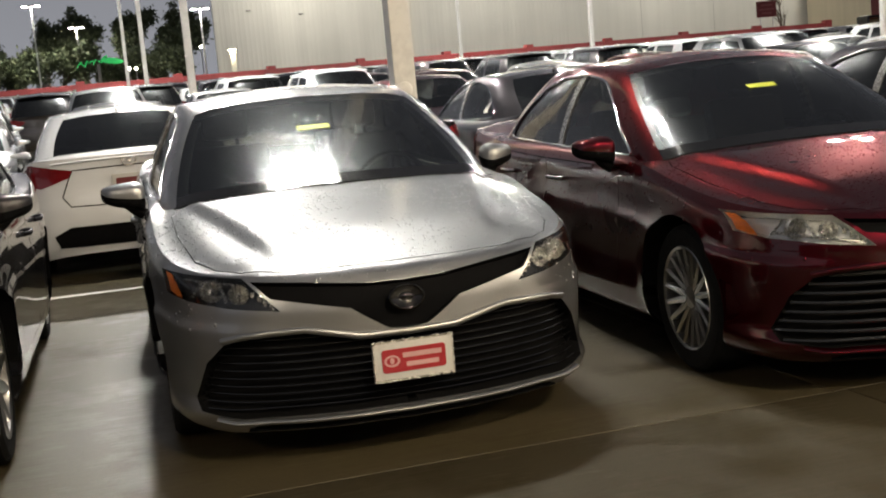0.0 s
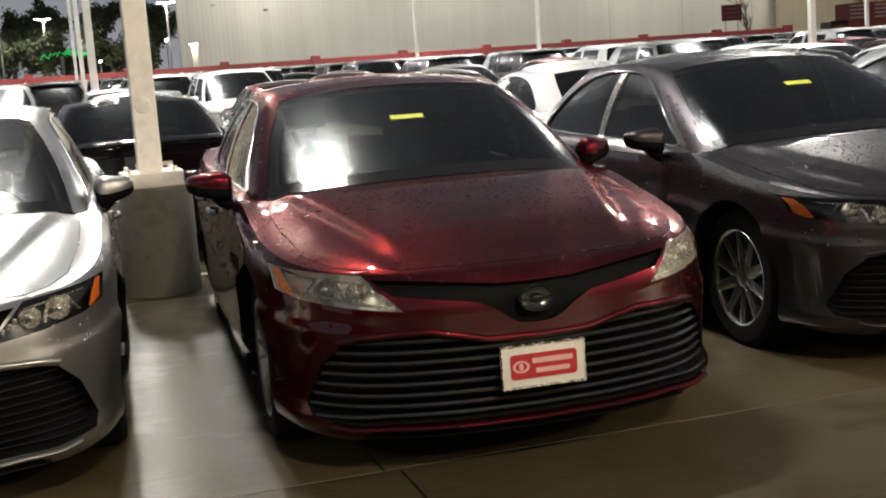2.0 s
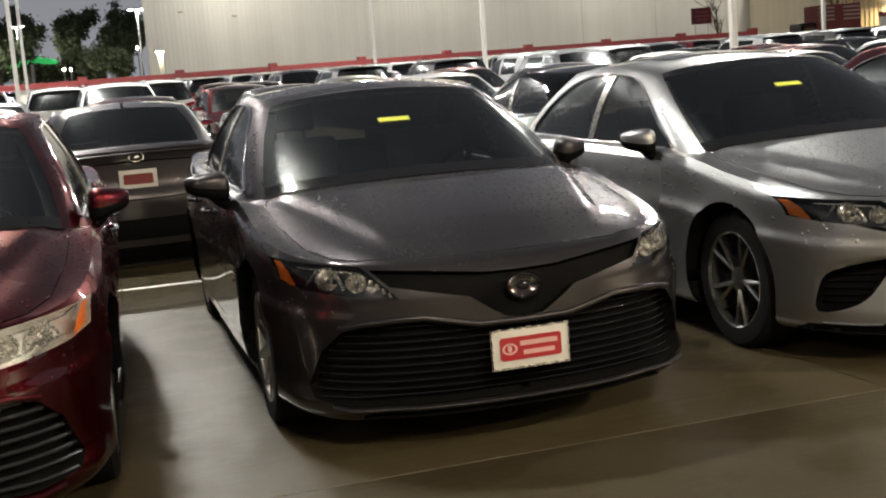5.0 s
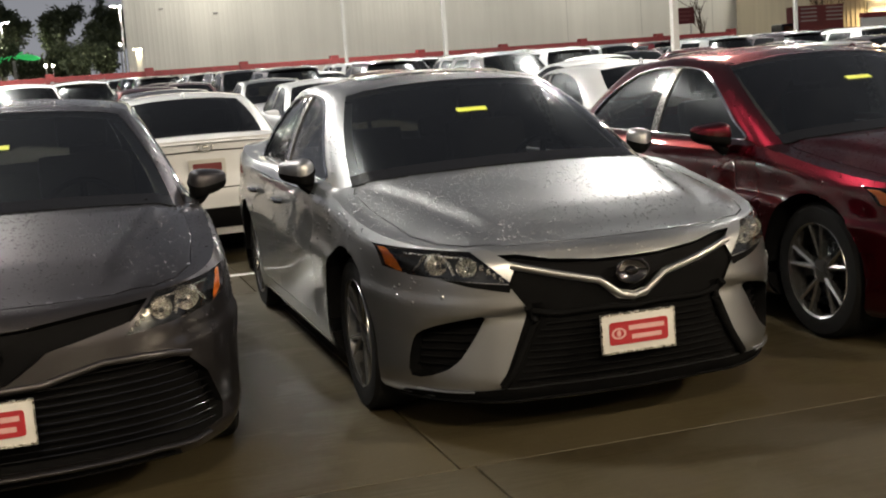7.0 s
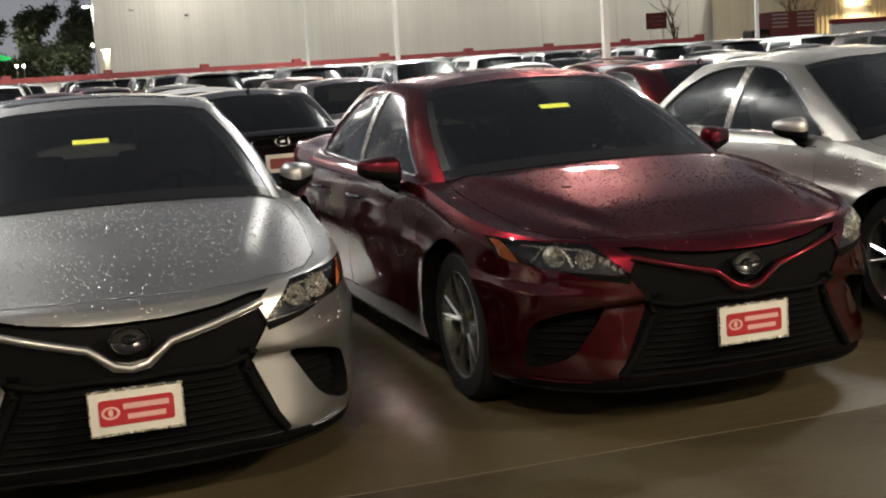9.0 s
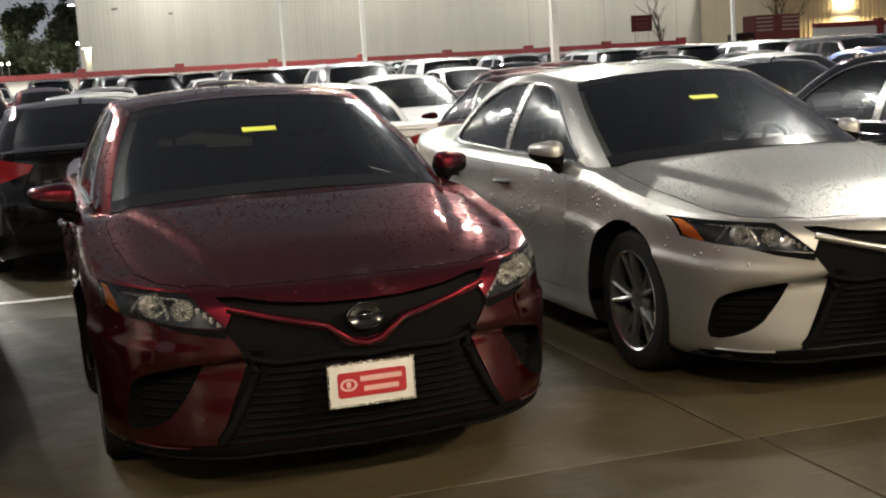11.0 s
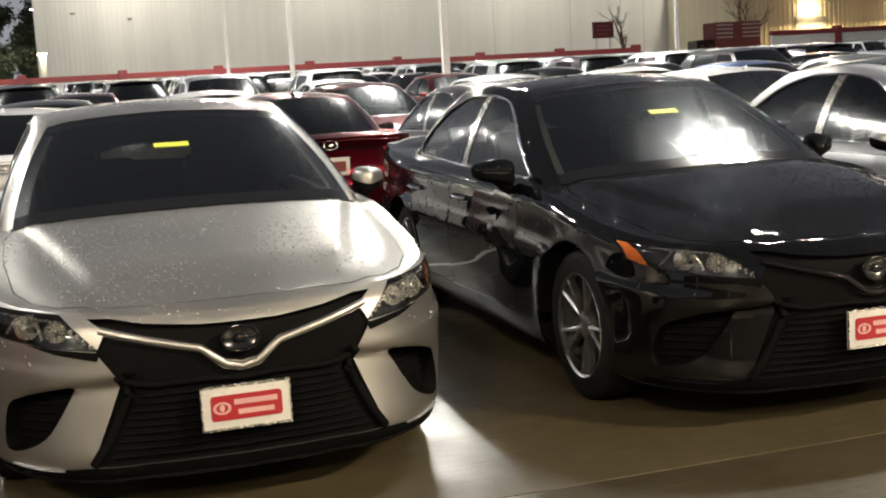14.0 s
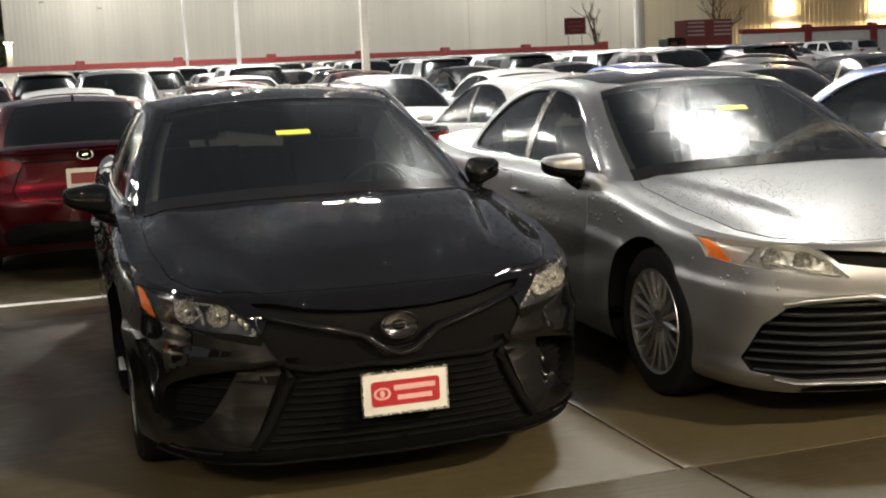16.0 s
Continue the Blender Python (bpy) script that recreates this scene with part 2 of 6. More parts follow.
def rounded_slab(hx, hz, r, y0, y1):
    """A thin upright slab with rounded corners."""
    bm = bmesh.new()
    ring = []
    for cx, cz, a0 in ((hx - r, hz - r, 0), (r - hx, hz - r, 90), (r - hx, r - hz, 180), (hx - r, r - hz, 270)):
        for k in range(5):
            a = radians(a0 + 22.5 * k)
            ring.append((cx + r * math.cos(a), cz + r * math.sin(a)))
    front = [bm.verts.new((x, y0, z)) for x, z in ring]
    back = [bm.verts.new((x, y1, z)) for x, z in ring]
    bm.faces.new(front)
    bm.faces.new(back[::-1])
    for k in range(len(ring)):
        q = (k + 1) % len(ring)
        bm.faces.new((front[k], back[k], back[q], front[q]))
    bmesh.ops.recalc_face_normals(bm, faces=bm.faces[:])
    return bm


def lathe(bm, profile, steps=32, m=None, closed=False):
    """Turns (radius, along) pairs round the local x axis."""
    m = m or Matrix()
    rings = []
    for i in range(steps):
        a = 2 * math.pi * i / steps
        rings.append([bm.verts.new(m @ Vector((h, r * math.cos(a), r * math.sin(a)))) for r, h in profile])
    k = len(profile)
    for i in range(steps):
        a, b = rings[i], rings[(i + 1) % steps]
        for j in range(k if closed else k - 1):
            q = (j + 1) % k
            try:
                bm.faces.new((a[j], a[q], b[q], b[j]))
            except ValueError:
                pass
    return bm


def tube(bm, pts, radius, sides=6, closed=False, flat=1.0, up=Vector((0, 0, 1))):
    """A bar of round section along points."""
    pts = [Vector(p) for p in pts]
    rings, n = [], len(pts)
    for i, p in enumerate(pts):
        a = pts[(i - 1) % n] if (closed or i) else pts[0]
        b = pts[(i + 1) % n] if (closed or i < n - 1) else pts[-1]
        d = (b - a).normalized()
        s = d.cross(up)
        s = s.normalized() if s.length > 1e-4 else d.cross(Vector((1, 0, 0))).normalized()
        t = s.cross(d)
        rings.append([bm.verts.new(p + (s * math.cos(2 * math.pi * k / sides) + t * flat * math.sin(2 * math.pi * k / sides)) * radius) for k in range(sides)])
    for i in range(n if closed else n - 1):
        a, b = rings[i], rings[(i + 1) % n]
        for k in range(sides):
            bm.faces.new((a[k], a[(k + 1) % sides], b[(k + 1) % sides], b[k]))
    if not closed:
        bm.faces.new(rings[0][::-1])
        bm.faces.new(rings[-1])
    return bm


def smooth_curve(ctrl, n):
    """n points on a centripetal-like spline through ctrl, with their knots at equal steps."""
    c = np.array(ctrl, float)
    k = len(c)
    ext = np.vstack([2 * c[0] - c[1], c, 2 * c[-1] - c[-2]])
    t = np.linspace(0, k - 1, n)
    i = np.minimum(t.astype(int), k - 2)
    f = (t - i)[:, None]
    p0, p1, p2, p3 = ext[i], ext[i + 1], ext[i + 2], ext[i + 3]
    return 0.5 * (2 * p1 + (p2 - p0) * f + (2 * p0 - 5 * p1 + 4 * p2 - p3) * f ** 2 + (3 * p1 - p0 - 3 * p2 + p3) * f ** 3)


def hermite(xs, ys, x):
    """A smooth curve without overshoot through the knots."""
    xs, ys = np.array(xs, float), np.array(ys, float)
    h = np.diff(xs)
    d = np.diff(ys) / h
    m = np.zeros_like(ys)
    m[0], m[-1] = d[0], d[-1]
    for i in range(1, len(xs) - 1):
        m[i] = 0 if d[i - 1] * d[i] <= 0 else 2 * d[i - 1] * d[i] / (d[i - 1] + d[i])
    x = np.clip(np.asarray(x, float), xs[0], xs[-1])
    i = np.clip(np.searchsorted(xs, x) - 1, 0, len(xs) - 2)
    t = (x - xs[i]) / h[i]
    return ((2 * t ** 3 - 3 * t ** 2 + 1) * ys[i] + (t ** 3 - 2 * t ** 2 + t) * h[i] * m[i] + (-2 * t ** 3 + 3 * t ** 2) * ys[i + 1] + (t ** 3 - t ** 2) * h[i] * m[i + 1])


def mirrored(bm):
    """Adds the mirror image across the car's middle and welds the seam."""
    geom = bm.verts[:] + bm.edges[:] + bm.faces[:]
    dup = bmesh.ops.duplicate(bm, geom=geom)["geom"]
    vs = [g for g in dup if isinstance(g, bmesh.types.BMVert)]
    fs = [g for g in dup if isinstance(g, bmesh.types.BMFace)]
    for v in vs:
        v.co.x = -v.co.x
    bmesh.ops.reverse_faces(bm, faces=fs)
    bmesh.ops.remove_doubles(bm, verts=[v for v in bm.verts if abs(v.co.x) < 0.0015], dist=0.002)
    return bm


# ---- the car's form ----
class Form:
    """Half of a car body: a wall lofted round the plan, a top that closes it to the window line, and a cabin above.
    x out from the middle, y back from the nose, z up."""

    SEDAN = dict(
        plan=[(0, 0.03), (0.30, 0.055), (0.56, 0.14), (0.735, 0.29), (0.84, 0.48), (0.893, 0.72), (0.913, 1.0), (0.915, 1.5), (0.918, 2.4), (0.918, 3.3), (0.914, 3.9), (0.875, 4.4), (0.775, 4.68), (0.5, 4.82), (0, 4.87)],
        shoulder=([0.03, 0.12, 0.25, 0.45, 0.7, 1.0, 1.46, 2.5, 3.6, 4.2, 4.6, 4.87], [0.735, 0.745, 0.755, 0.775, 0.805, 0.85, 0.92, 0.945, 0.965, 1.0, 1.03, 1.04]),
        middle=([0.03, 0.10, 0.20, 0.40, 0.8, 1.22, 3.9, 4.27, 4.7, 4.87], [0.735, 0.755, 0.785, 0.83, 0.90, 0.955, 1.0, 1.06, 1.085, 1.05]),
        keys=[0.0, 0.30, 0.80, 1.20, 1.50, 2.45, 2.60, 3.60, 4.15, 4.65, 9.0],
        counts=[12, 20, 14, 8, 12, 3, 12, 8, 8, 8],
        belt=[(0, 1.20), (0.34, 1.222), (0.60, 1.298), (0.735, 1.40), (0.795, 1.565), (0.815, 2.62), (0.815, 2.76), (0.775, 3.78), (0.61, 4.10), (0.40, 4.22), (0, 4.27)],
        rail=[(0, 2.13, 1.383), (0.26, 2.14, 1.375), (0.46, 2.16, 1.357), (0.553, 2.19, 1.340), (0.59, 2.32, 1.360), (0.615, 2.66, 1.392), (0.617, 2.78, 1.394), (0.575, 3.32, 1.372), (0.48, 3.50, 1.355), (0.28, 3.56, 1.375), (0, 3.58, 1.385)],
        crown=([2.13, 2.4, 2.75, 3.1, 3.58], [1.383, 1.425, 1.445, 1.44, 1.385]),
        sill=0.155, axles=(0.975, 3.80), wheel=0.334)
    SUV = dict(
        plan=[(0, 0.03), (0.32, 0.05), (0.60, 0.12), (0.78, 0.28), (0.87, 0.55), (0.91, 0.95), (0.92, 1.5), (0.925, 2.4), (0.92, 3.3), (0.91, 3.8), (0.88, 4.2), (0.80, 4.48), (0.5, 4.58), (0, 4.60)],
        shoulder=([0.03, 0.12, 0.25, 0.45, 0.7, 1.0, 1.40, 2.4, 3.4, 4.0, 4.4, 4.60], [0.90, 0.92, 0.935, 0.95, 0.97, 1.0, 1.05, 1.07, 1.10, 1.13, 1.14, 1.14]),
        middle=([0.03, 0.10, 0.20, 0.40, 0.8, 1.12, 3.9, 4.4, 4.5, 4.60], [0.90, 0.94, 0.975, 1.01, 1.06, 1.09, 1.1, 1.14, 1.14, 1.14]),
        keys=[0.0, 0.25, 0.75, 1.15, 1.45, 2.35, 2.50, 3.55, 4.1, 4.5, 9.0],
        counts=[6, 8, 6, 5, 8, 3, 8, 6, 6, 6],
        belt=[(0, 1.10), (0.34, 1.13), (0.62, 1.24), (0.76, 1.36), (0.81, 1.50), (0.83, 2.50), (0.83, 2.62), (0.81, 3.70), (0.77, 4.30), (0.45, 4.48), (0, 4.52)],
        rail=[(0, 1.90, 1.60), (0.28, 1.91, 1.592), (0.50, 1.93, 1.575), (0.60, 1.96, 1.56), (0.635, 2.08, 1.58), (0.655, 2.52, 1.62), (0.655, 2.66, 1.62), (0.63, 3.60, 1.60), (0.60, 4.0, 1.575), (0.34, 4.20, 1.60), (0, 4.24, 1.61)],
        crown=([1.90, 2.2, 2.6, 3.4, 4.24], [1.60, 1.65, 1.68, 1.67, 1.61]),
        sill=0.24, axles=(0.93, 3.60), wheel=0.352)

    def __init__(self, kind, fine=1.0):
        c = self.c = dict(Form.SEDAN if kind == "sedan" else Form.SUV)
        dense = smooth_curve(c["plan"], 900)
        arc = np.concatenate([[0], np.cumsum(np.hypot(*np.diff(dense, axis=0).T))])
        knots = [0.0]
        for k in c["keys"][1:-1]:
            knots.append(np.interp(k, dense[:, 1], arc))
        knots.append(arc[-1])
        us = [np.linspace(a, b, max(2, int(n * fine)) + 1)[:-1] for a, b, n in zip(knots[:-1], knots[1:], c["counts"])]
        self.bounds = np.cumsum([0] + [len(u) for u in us])
        us = np.concatenate(us + [[arc[-1]]])
        self.n = len(us)
        P = np.stack([np.interp(us, arc, dense[:, i]) for i in (0, 1)], 1)
        d = np.gradient(P, axis=0)
        nrm = np.stack([-d[:, 1], d[:, 0]], 1)
        nrm /= np.linalg.norm(nrm, axis=1)[:, None]
        nrm = -nrm  # outwards
        nrm[0], nrm[-1] = (0, -1), (0, 1)
        front, rear, side = np.clip(-nrm[:, 1], 0, 1) ** 2, np.clip(nrm[:, 1], 0, 1) ** 2, nrm[:, 0] ** 2
        kn = np.interp(us, knots, np.arange(len(knots)))
        curve = lambda pts: np.stack([hermite(np.arange(len(pts)), np.array(pts)[:, i], kn) for i in range(len(pts[0]))], 1)
        B, R = curve(c["belt"]), curve(c["rail"])
        zs = hermite(*c["shoulder"], P[:, 1])
        zb = c["sill"] + 0.08 * rear
        rows = []
        for v in np.linspace(0, 1, int(36 * fine) + 2) ** 0.9:
            off = (side * hermite([0, .06, .14, .20, .45, .655, .72, .92, 1], [.085, .03, .018, .012, .008, 0, .017, .03, .065], v)
                   + front * hermite([0, .08, .17, .39, .57, .75, .9, 1], [.085, .05, .025, .01, 0, 0, .02, .06], v)
                   + rear * hermite([0, .2, .5, .58, .66, .88, 1], [.07, .01, 0, .03, .055, .06, .04], v))
            xy = P - nrm * off[:, None]
            xy[0, 0] = xy[-1, 0] = 0
            rows.append(np.column_stack([xy, zb + (zs - zb) * v]))
        ring = rows[-1]
        zc = lambda y: hermite(*c["middle"], y)
        W = lambda y: np.interp(y, P[:, 1], np.maximum(P[:, 0], 1e-3))

        def ridge(xy):
            # the hood's raised middle ends in a crease that runs from the screen's corner to the lamp's inner end
            xc = 0.43 + 0.235 * (xy[:, 1] - 0.25)
            s = np.clip((xc + 0.03 - xy[:, 0]) / 0.055, 0, 1)
            fade = np.clip((xy[:, 1] - 0.20) / 0.25, 0, 1) * np.clip((1.45 - xy[:, 1]) / 0.25, 0, 1)
            return (0.024 if kind == "sedan" else 0.008) * s * s * (3 - 2 * s) * fade

        def top_z(xy):
            r = np.clip(xy[:, 0] / W(xy[:, 1]), 0, 1)
            a, b = zc(xy[:, 1]), hermite(*c["shoulder"], xy[:, 1])
            # crowned middle with a soft crease towards each wing
            return a + (b - a) * (0.55 * r ** 2 + 0.45 * r ** 4) - 0.014 * np.exp(-((r - 0.86) / 0.08) ** 2) + ridge(xy)

        mid = (P[:, 1] > 1.55) & (P[:, 1] < (4.0 if kind == "sedan" else 4.3))
        base = top_z(ring[:, :2])
        belt_z = np.where(mid, zs + 0.02, top_z(B))
        self.belt_z = belt_z
        for s in np.linspace(0, 1, int(26 * fine) + 3)[1:]:
            xy = ring[:, :2] + (B - ring[:, :2]) * s
            z = top_z(xy) + (ring[:, 2] - base) * (1 - s) ** 3
            flat = ring[:, 2] + (belt_z - ring[:, 2]) * (1 - (1 - s) ** 2)
            w = np.clip((P[:, 1] - 1.25) / 0.4, 0, 1) * np.clip(((4.35 if kind == "sedan" else 4.6) - P[:, 1]) / 0.35, 0, 1)
            rows.append(np.column_stack([xy, z * (1 - w) + flat * w]))
        self.rows = rows
        self.base = np.column_stack([B, rows[-1][:, 2] - 0.004])
        self.rail = R
        self.cabin = []
        nb = np.column_stack([nrm * 0, np.zeros(self.n)])
        for w in np.linspace(0, 1, int(9 * fine) + 2):
            p = self.base + (R - self.base) * w
            bulge = 4 * w * (1 - w) * 0.022
            p[:, :2] += nrm * bulge * np.array([[1.0, 0.6]])
            p[:, 2] += bulge * 0.6
            p[0, 0] = p[-1, 0] = 0
            self.cabin.append(p)
        roof = []
        y0, y1 = R[0, 1], R[-1, 1]
        tgt = np.column_stack([np.zeros(self.n), np.clip(R[:, 1], y0, y1)])
        rz = lambda xy: hermite(*c["crown"], xy[:, 1]) - 0.045 * (xy[:, 0] / 0.6) ** 2
        rb = rz(R[:, :2])
        for s in np.linspace(0, 1, int(8 * fine) + 2)[1:]:
            xy = R[:, :2] + (tgt - R[:, :2]) * s
            roof.append(np.column_stack([xy, rz(xy) + (R[:, 2] - rb) * (1 - s) ** 2]))
        self.roof = roof

    def sheet(self, rows, i0=0, i1=None, half=False):
        """A bmesh of the rows of points between the columns i0 and i1."""
        i1 = self.n - 1 if i1 is None else i1
        bm = bmesh.new()
        vs = [[bm.verts.new(p) for p in r[i0:i1 + 1]] for r in rows]
        for a, b in zip(vs[:-1], vs[1:]):
            for k in range(len(a) - 1):
                bm.faces.new((a[k], a[k + 1], b[k + 1], b[k]))
        bmesh.ops.remove_doubles(bm, verts=bm.verts[:], dist=0.0005)
        return bm


AXES = {"y": (0, 2), "r": (0, 2), "x": (1, 2), "z": (0, 1)}


def inside(poly, a, b):
    hit, n = False, len(poly)
    for i in range(n):
        (x0, y0), (x1, y1) = poly[i], poly[i - 1]
        if (y0 > b) != (y1 > b) and a < (x1 - x0) * (b - y0) / (y1 - y0) + x0:
            hit = not hit
    return hit


def cut(bm, poly, axis, keep):
    """Cuts the outline poly, seen along an axis, out of the faces for which keep(centre) holds."""
    i, j = AXES[axis]
    lo = [min(p[k] for p in poly) - 0.02 for k in (0, 1)]
    hi = [max(p[k] for p in poly) + 0.02 for k in (0, 1)]
    near = lambda f: keep(f.calc_center_median()) and any(lo[0] - 0.08 < v.co[i] < hi[0] + 0.08 and lo[1] - 0.08 < v.co[j] < hi[1] + 0.08 for v in f.verts)
    for k in range(len(poly)):
        a, b = poly[k - 1], poly[k]
        no = [0, 0, 0]
        co = [0, 0, 0]
        no[i], no[j] = b[1] - a[1], a[0] - b[0]
        co[i], co[j] = a
        m = [min(a[q], b[q]) - 0.012 for q in (0, 1)]
        x = [max(a[q], b[q]) + 0.012 for q in (0, 1)]

        def touches(f):
            u = [v.co[i] for v in f.verts]
            w = [v.co[j] for v in f.verts]
            return max(u) > m[0] and min(u) < x[0] and max(w) > m[1] and min(w) < x[1] and keep(f.calc_center_median())
        fs = [f for f in bm.faces if touches(f)]
        geom = list({g for f in fs for g in (*f.verts, *f.edges)}) + fs
        if geom:
            bmesh.ops.bisect_plane(bm, geom=geom, plane_co=co, plane_no=no, dist=1e-5)
    gone = []
    for f in bm.faces:
        c = f.calc_center_median()
        if keep(c) and lo[0] < c[i] < hi[0] and lo[1] < c[j] < hi[1] and inside(poly, c[i], c[j]):
            gone.append(f)
    bmesh.ops.delete(bm, geom=gone, context="FACES")


class Skin:
    """Finds points of a surface seen along an axis."""

    def __init__(self, bm):
        from mathutils import bvhtree
        self.tree = bvhtree.BVHTree.FromBMesh(bm)

    def at(self, axis, a, b, depth=0.0):
        if axis != "x" and a < 0.0006:
            p = self.at(axis, 0.0007, b, depth)
            p.x = a
            return p
        i, j = AXES[axis]
        k = 3 - i - j
        o, d = Vector((0, 0, 0)), Vector((0, 0, 0))
        o[i], o[j] = a, b
        o[k], d[k] = {"y": (-2, 1), "x": (3, -1), "z": (3, -1), "r": (8, -1)}[axis]
        p, n, _, _ = self.tree.ray_cast(o, d)
        if p is None:
            p, n, _, _ = self.tree.find_nearest(o + d * {"y": 2.4, "x": 2.1, "z": 2.2, "r": 3.5}[axis])
        if n.dot(d) > 0:
            n = -n
        return p + n * depth

    def patch(self, poly, axis, depth, step=0.035, rear=False):
        """A sheet of the outline poly laid on the surface, raised by depth towards the viewer."""
        i, j = AXES[axis]
        bm = bmesh.new()
        vs = []
        for p in poly:
            c = [0, 0, 0]
            c[i], c[j] = p
            vs.append(bm.verts.new(c))
        bm.faces.new(vs)
        bmesh.ops.triangulate(bm, faces=bm.faces[:])
        for q, ax in ((0, i), (1, j)):
            lo, hi = min(p[q] for p in poly), max(p[q] for p in poly)
            for s in np.arange(lo + step, hi, step):
                co, no = [0, 0, 0], [0, 0, 0]
                co[ax], no[ax] = s, 1
                bmesh.ops.bisect_plane(bm, geom=bm.verts[:] + bm.edges[:] + bm.faces[:], plane_co=co, plane_no=no, dist=1e-5)
        for v in bm.verts:
            v.co = self.at(axis, v.co[i], v.co[j], depth)
        bm.normal_update()
        k = 3 - i - j
        want = {"y": -1, "x": 1, "z": 1, "r": 1}[axis]
        for f in bm.faces:
            if f.normal[k] * want < 0:
                f.normal_flip()
        return bm

    def line(self, pts, axis, depth, step=0.03):
        """Points along a line of (a, b) pairs on the surface."""
        out = []
        for p, q in zip(pts[:-1], pts[1:]):
            n = max(1, int(math.hypot(q[0] - p[0], q[1] - p[1]) / step))
            for s in range(n):
                out.append(self.at(axis, p[0] + (q[0] - p[0]) * s / n, p[1] + (q[1] - p[1]) * s / n, depth))
        out.append(self.at(axis, *pts[-1], depth))
        return out

    def rim(self, poly, axis, d0, d1, step=0.035):
        """The edge that joins a cut outline to a sheet laid deeper."""
        ring = list(poly) + [poly[0]]
        a, b = self.line(ring, axis, d0, step), self.line(ring, axis, d1, step)
        bm = bmesh.new()
        va, vb = [bm.verts.new(p) for p in a], [bm.verts.new(p) for p in b]
        for k in range(len(a) - 1):
            try:
                bm.faces.new((va[k], va[k + 1], vb[k + 1], vb[k]))
            except ValueError:
                pass
        return bm


def join(*bms):
    """Joins bmeshes into the first one."""
    out = bms[0]
    for b in bms[1:]:
        me = bpy.data.meshes.new("tmp")
        b.to_mesh(me)
        b.free()
        out.from_mesh(me)
        bpy.data.meshes.remove(me)
    return out


def circle(cy, cz, r, n=32):
    return [(cy + r * math.cos(2 * math.pi * k / n), cz + r * math.sin(2 * math.pi * k / n)) for k in range(n)]


# ---- wheels ----
def wheel_meshes(style, radius):
    """Meshes of hub, tyre and rim, turned round x with the outer face at +x."""
    w = 0.108
    tyre = lathe(bmesh.new(), [(radius * 0.70, 0.10), (radius * 0.80, w), (radius * 0.93, w * 0.96), (radius * 0.985, w * 0.80), (radius, w * 0.5), (radius, -w * 0.5), (radius * 0.96, -w), (radius * 0.7, -w)], 40)
    r = radius * 0.715
    rim = lathe(bmesh.new(), [(r, 0.098), (r * 0.985, 0.104), (r * 0.94, 0.096), (r * 0.92, 0.03), (r * 0.90, -0.09)], 40)
    n, wid, tw = {"ten": (10, 0.042, 0.0), "multi": (18, 0.022, 0.0), "split": (5, 0.017, 0.20)}[style]
    for k in range(n):
        for off in ((-tw, tw) if tw else (0,)):
            a = 2 * math.pi * k / n
            b = a + off
            h0, h1 = 0.05, r * 0.95
            p0 = Vector((0.074, h0 * math.cos(a), h0 * math.sin(a)))
            p1 = Vector((0.092, h1 * math.cos(b), h1 * math.sin(b)))
            d = (p1 - p0).normalized()
            s = d.cross(Vector((1, 0, 0))).normalized()
            vs = []
            for p, ww, dep in ((p0, wid * 0.75, 0.035), (p1, wid * 0.5, 0.03)):
                vs.append([bm_v for bm_v in (rim.verts.new(p + s * ww), rim.verts.new(p + Vector((0.008, 0, 0))), rim.verts.new(p - s * ww), rim.verts.new(p - s * ww - Vector((dep, 0, 0))), rim.verts.new(p + s * ww - Vector((dep, 0, 0))))])
            for q in range(5):
                rim.faces.new((vs[0][q], vs[0][(q + 1) % 5], vs[1][(q + 1) % 5], vs[1][q]))
    lathe(rim, [(0.001, 0.086), (0.030, 0.084), (0.060, 0.076), (0.066, 0.04)], 20)
    bmesh.ops.recalc_face_normals(rim, faces=rim.faces[:])
    bmesh.ops.recalc_face_normals(tyre, faces=tyre.faces[:])
    hub = lathe(bmesh.new(), [(0.001, 0.02), (r * 0.62, 0.02), (r * 0.62, -0.005), (r * 0.88, -0.02), (r * 0.88, -0.06)], 28)
    return [mesh_of("wheel", hub, 40), mesh_of("tyre", tyre, 35), mesh_of("rim", rim, 35)]


WHEELS = {("ten", 0): wheel_meshes("ten", 0.334), ("multi", 0): wheel_meshes("multi", 0.334), ("split", 0): wheel_meshes("split", 0.334), ("ten", 1): wheel_meshes("ten", 0.352)}


def add_wheels(car, form, style, rim_mat, suv=0):
    hub, tyre, rim = WHEELS[(style, suv)]
    rad = form.c["wheel"]
    for ay in form.c["axles"]:
        for side in (-1, 1):
            w = shared("wheel", hub, DARKALLOY, car)
            w.matrix_basis = pose(side * 0.758, ay, rad, 0, 0, 0 if side > 0 else 180) @ pose(0, 0, 0, random.uniform(0, 70), 0, 0)
            shared("tyre", tyre, RUBBER, w)
            shared("rim", rim, rim_mat, w)


FORMS = {"sedan": Form("sedan")}
FAR_FORMS = {"sedan": Form("sedan", 0.55), "suv": Form("suv", 0.6)}


def half_body(form, cuts=()):
    bm = form.sheet(form.rows)
    bmesh.ops.recalc_face_normals(bm, faces=bm.faces[:])
    if sum(f.normal.x for f in bm.faces) < 0:
        bmesh.ops.reverse_faces(bm, faces=bm.faces[:])
    return bm


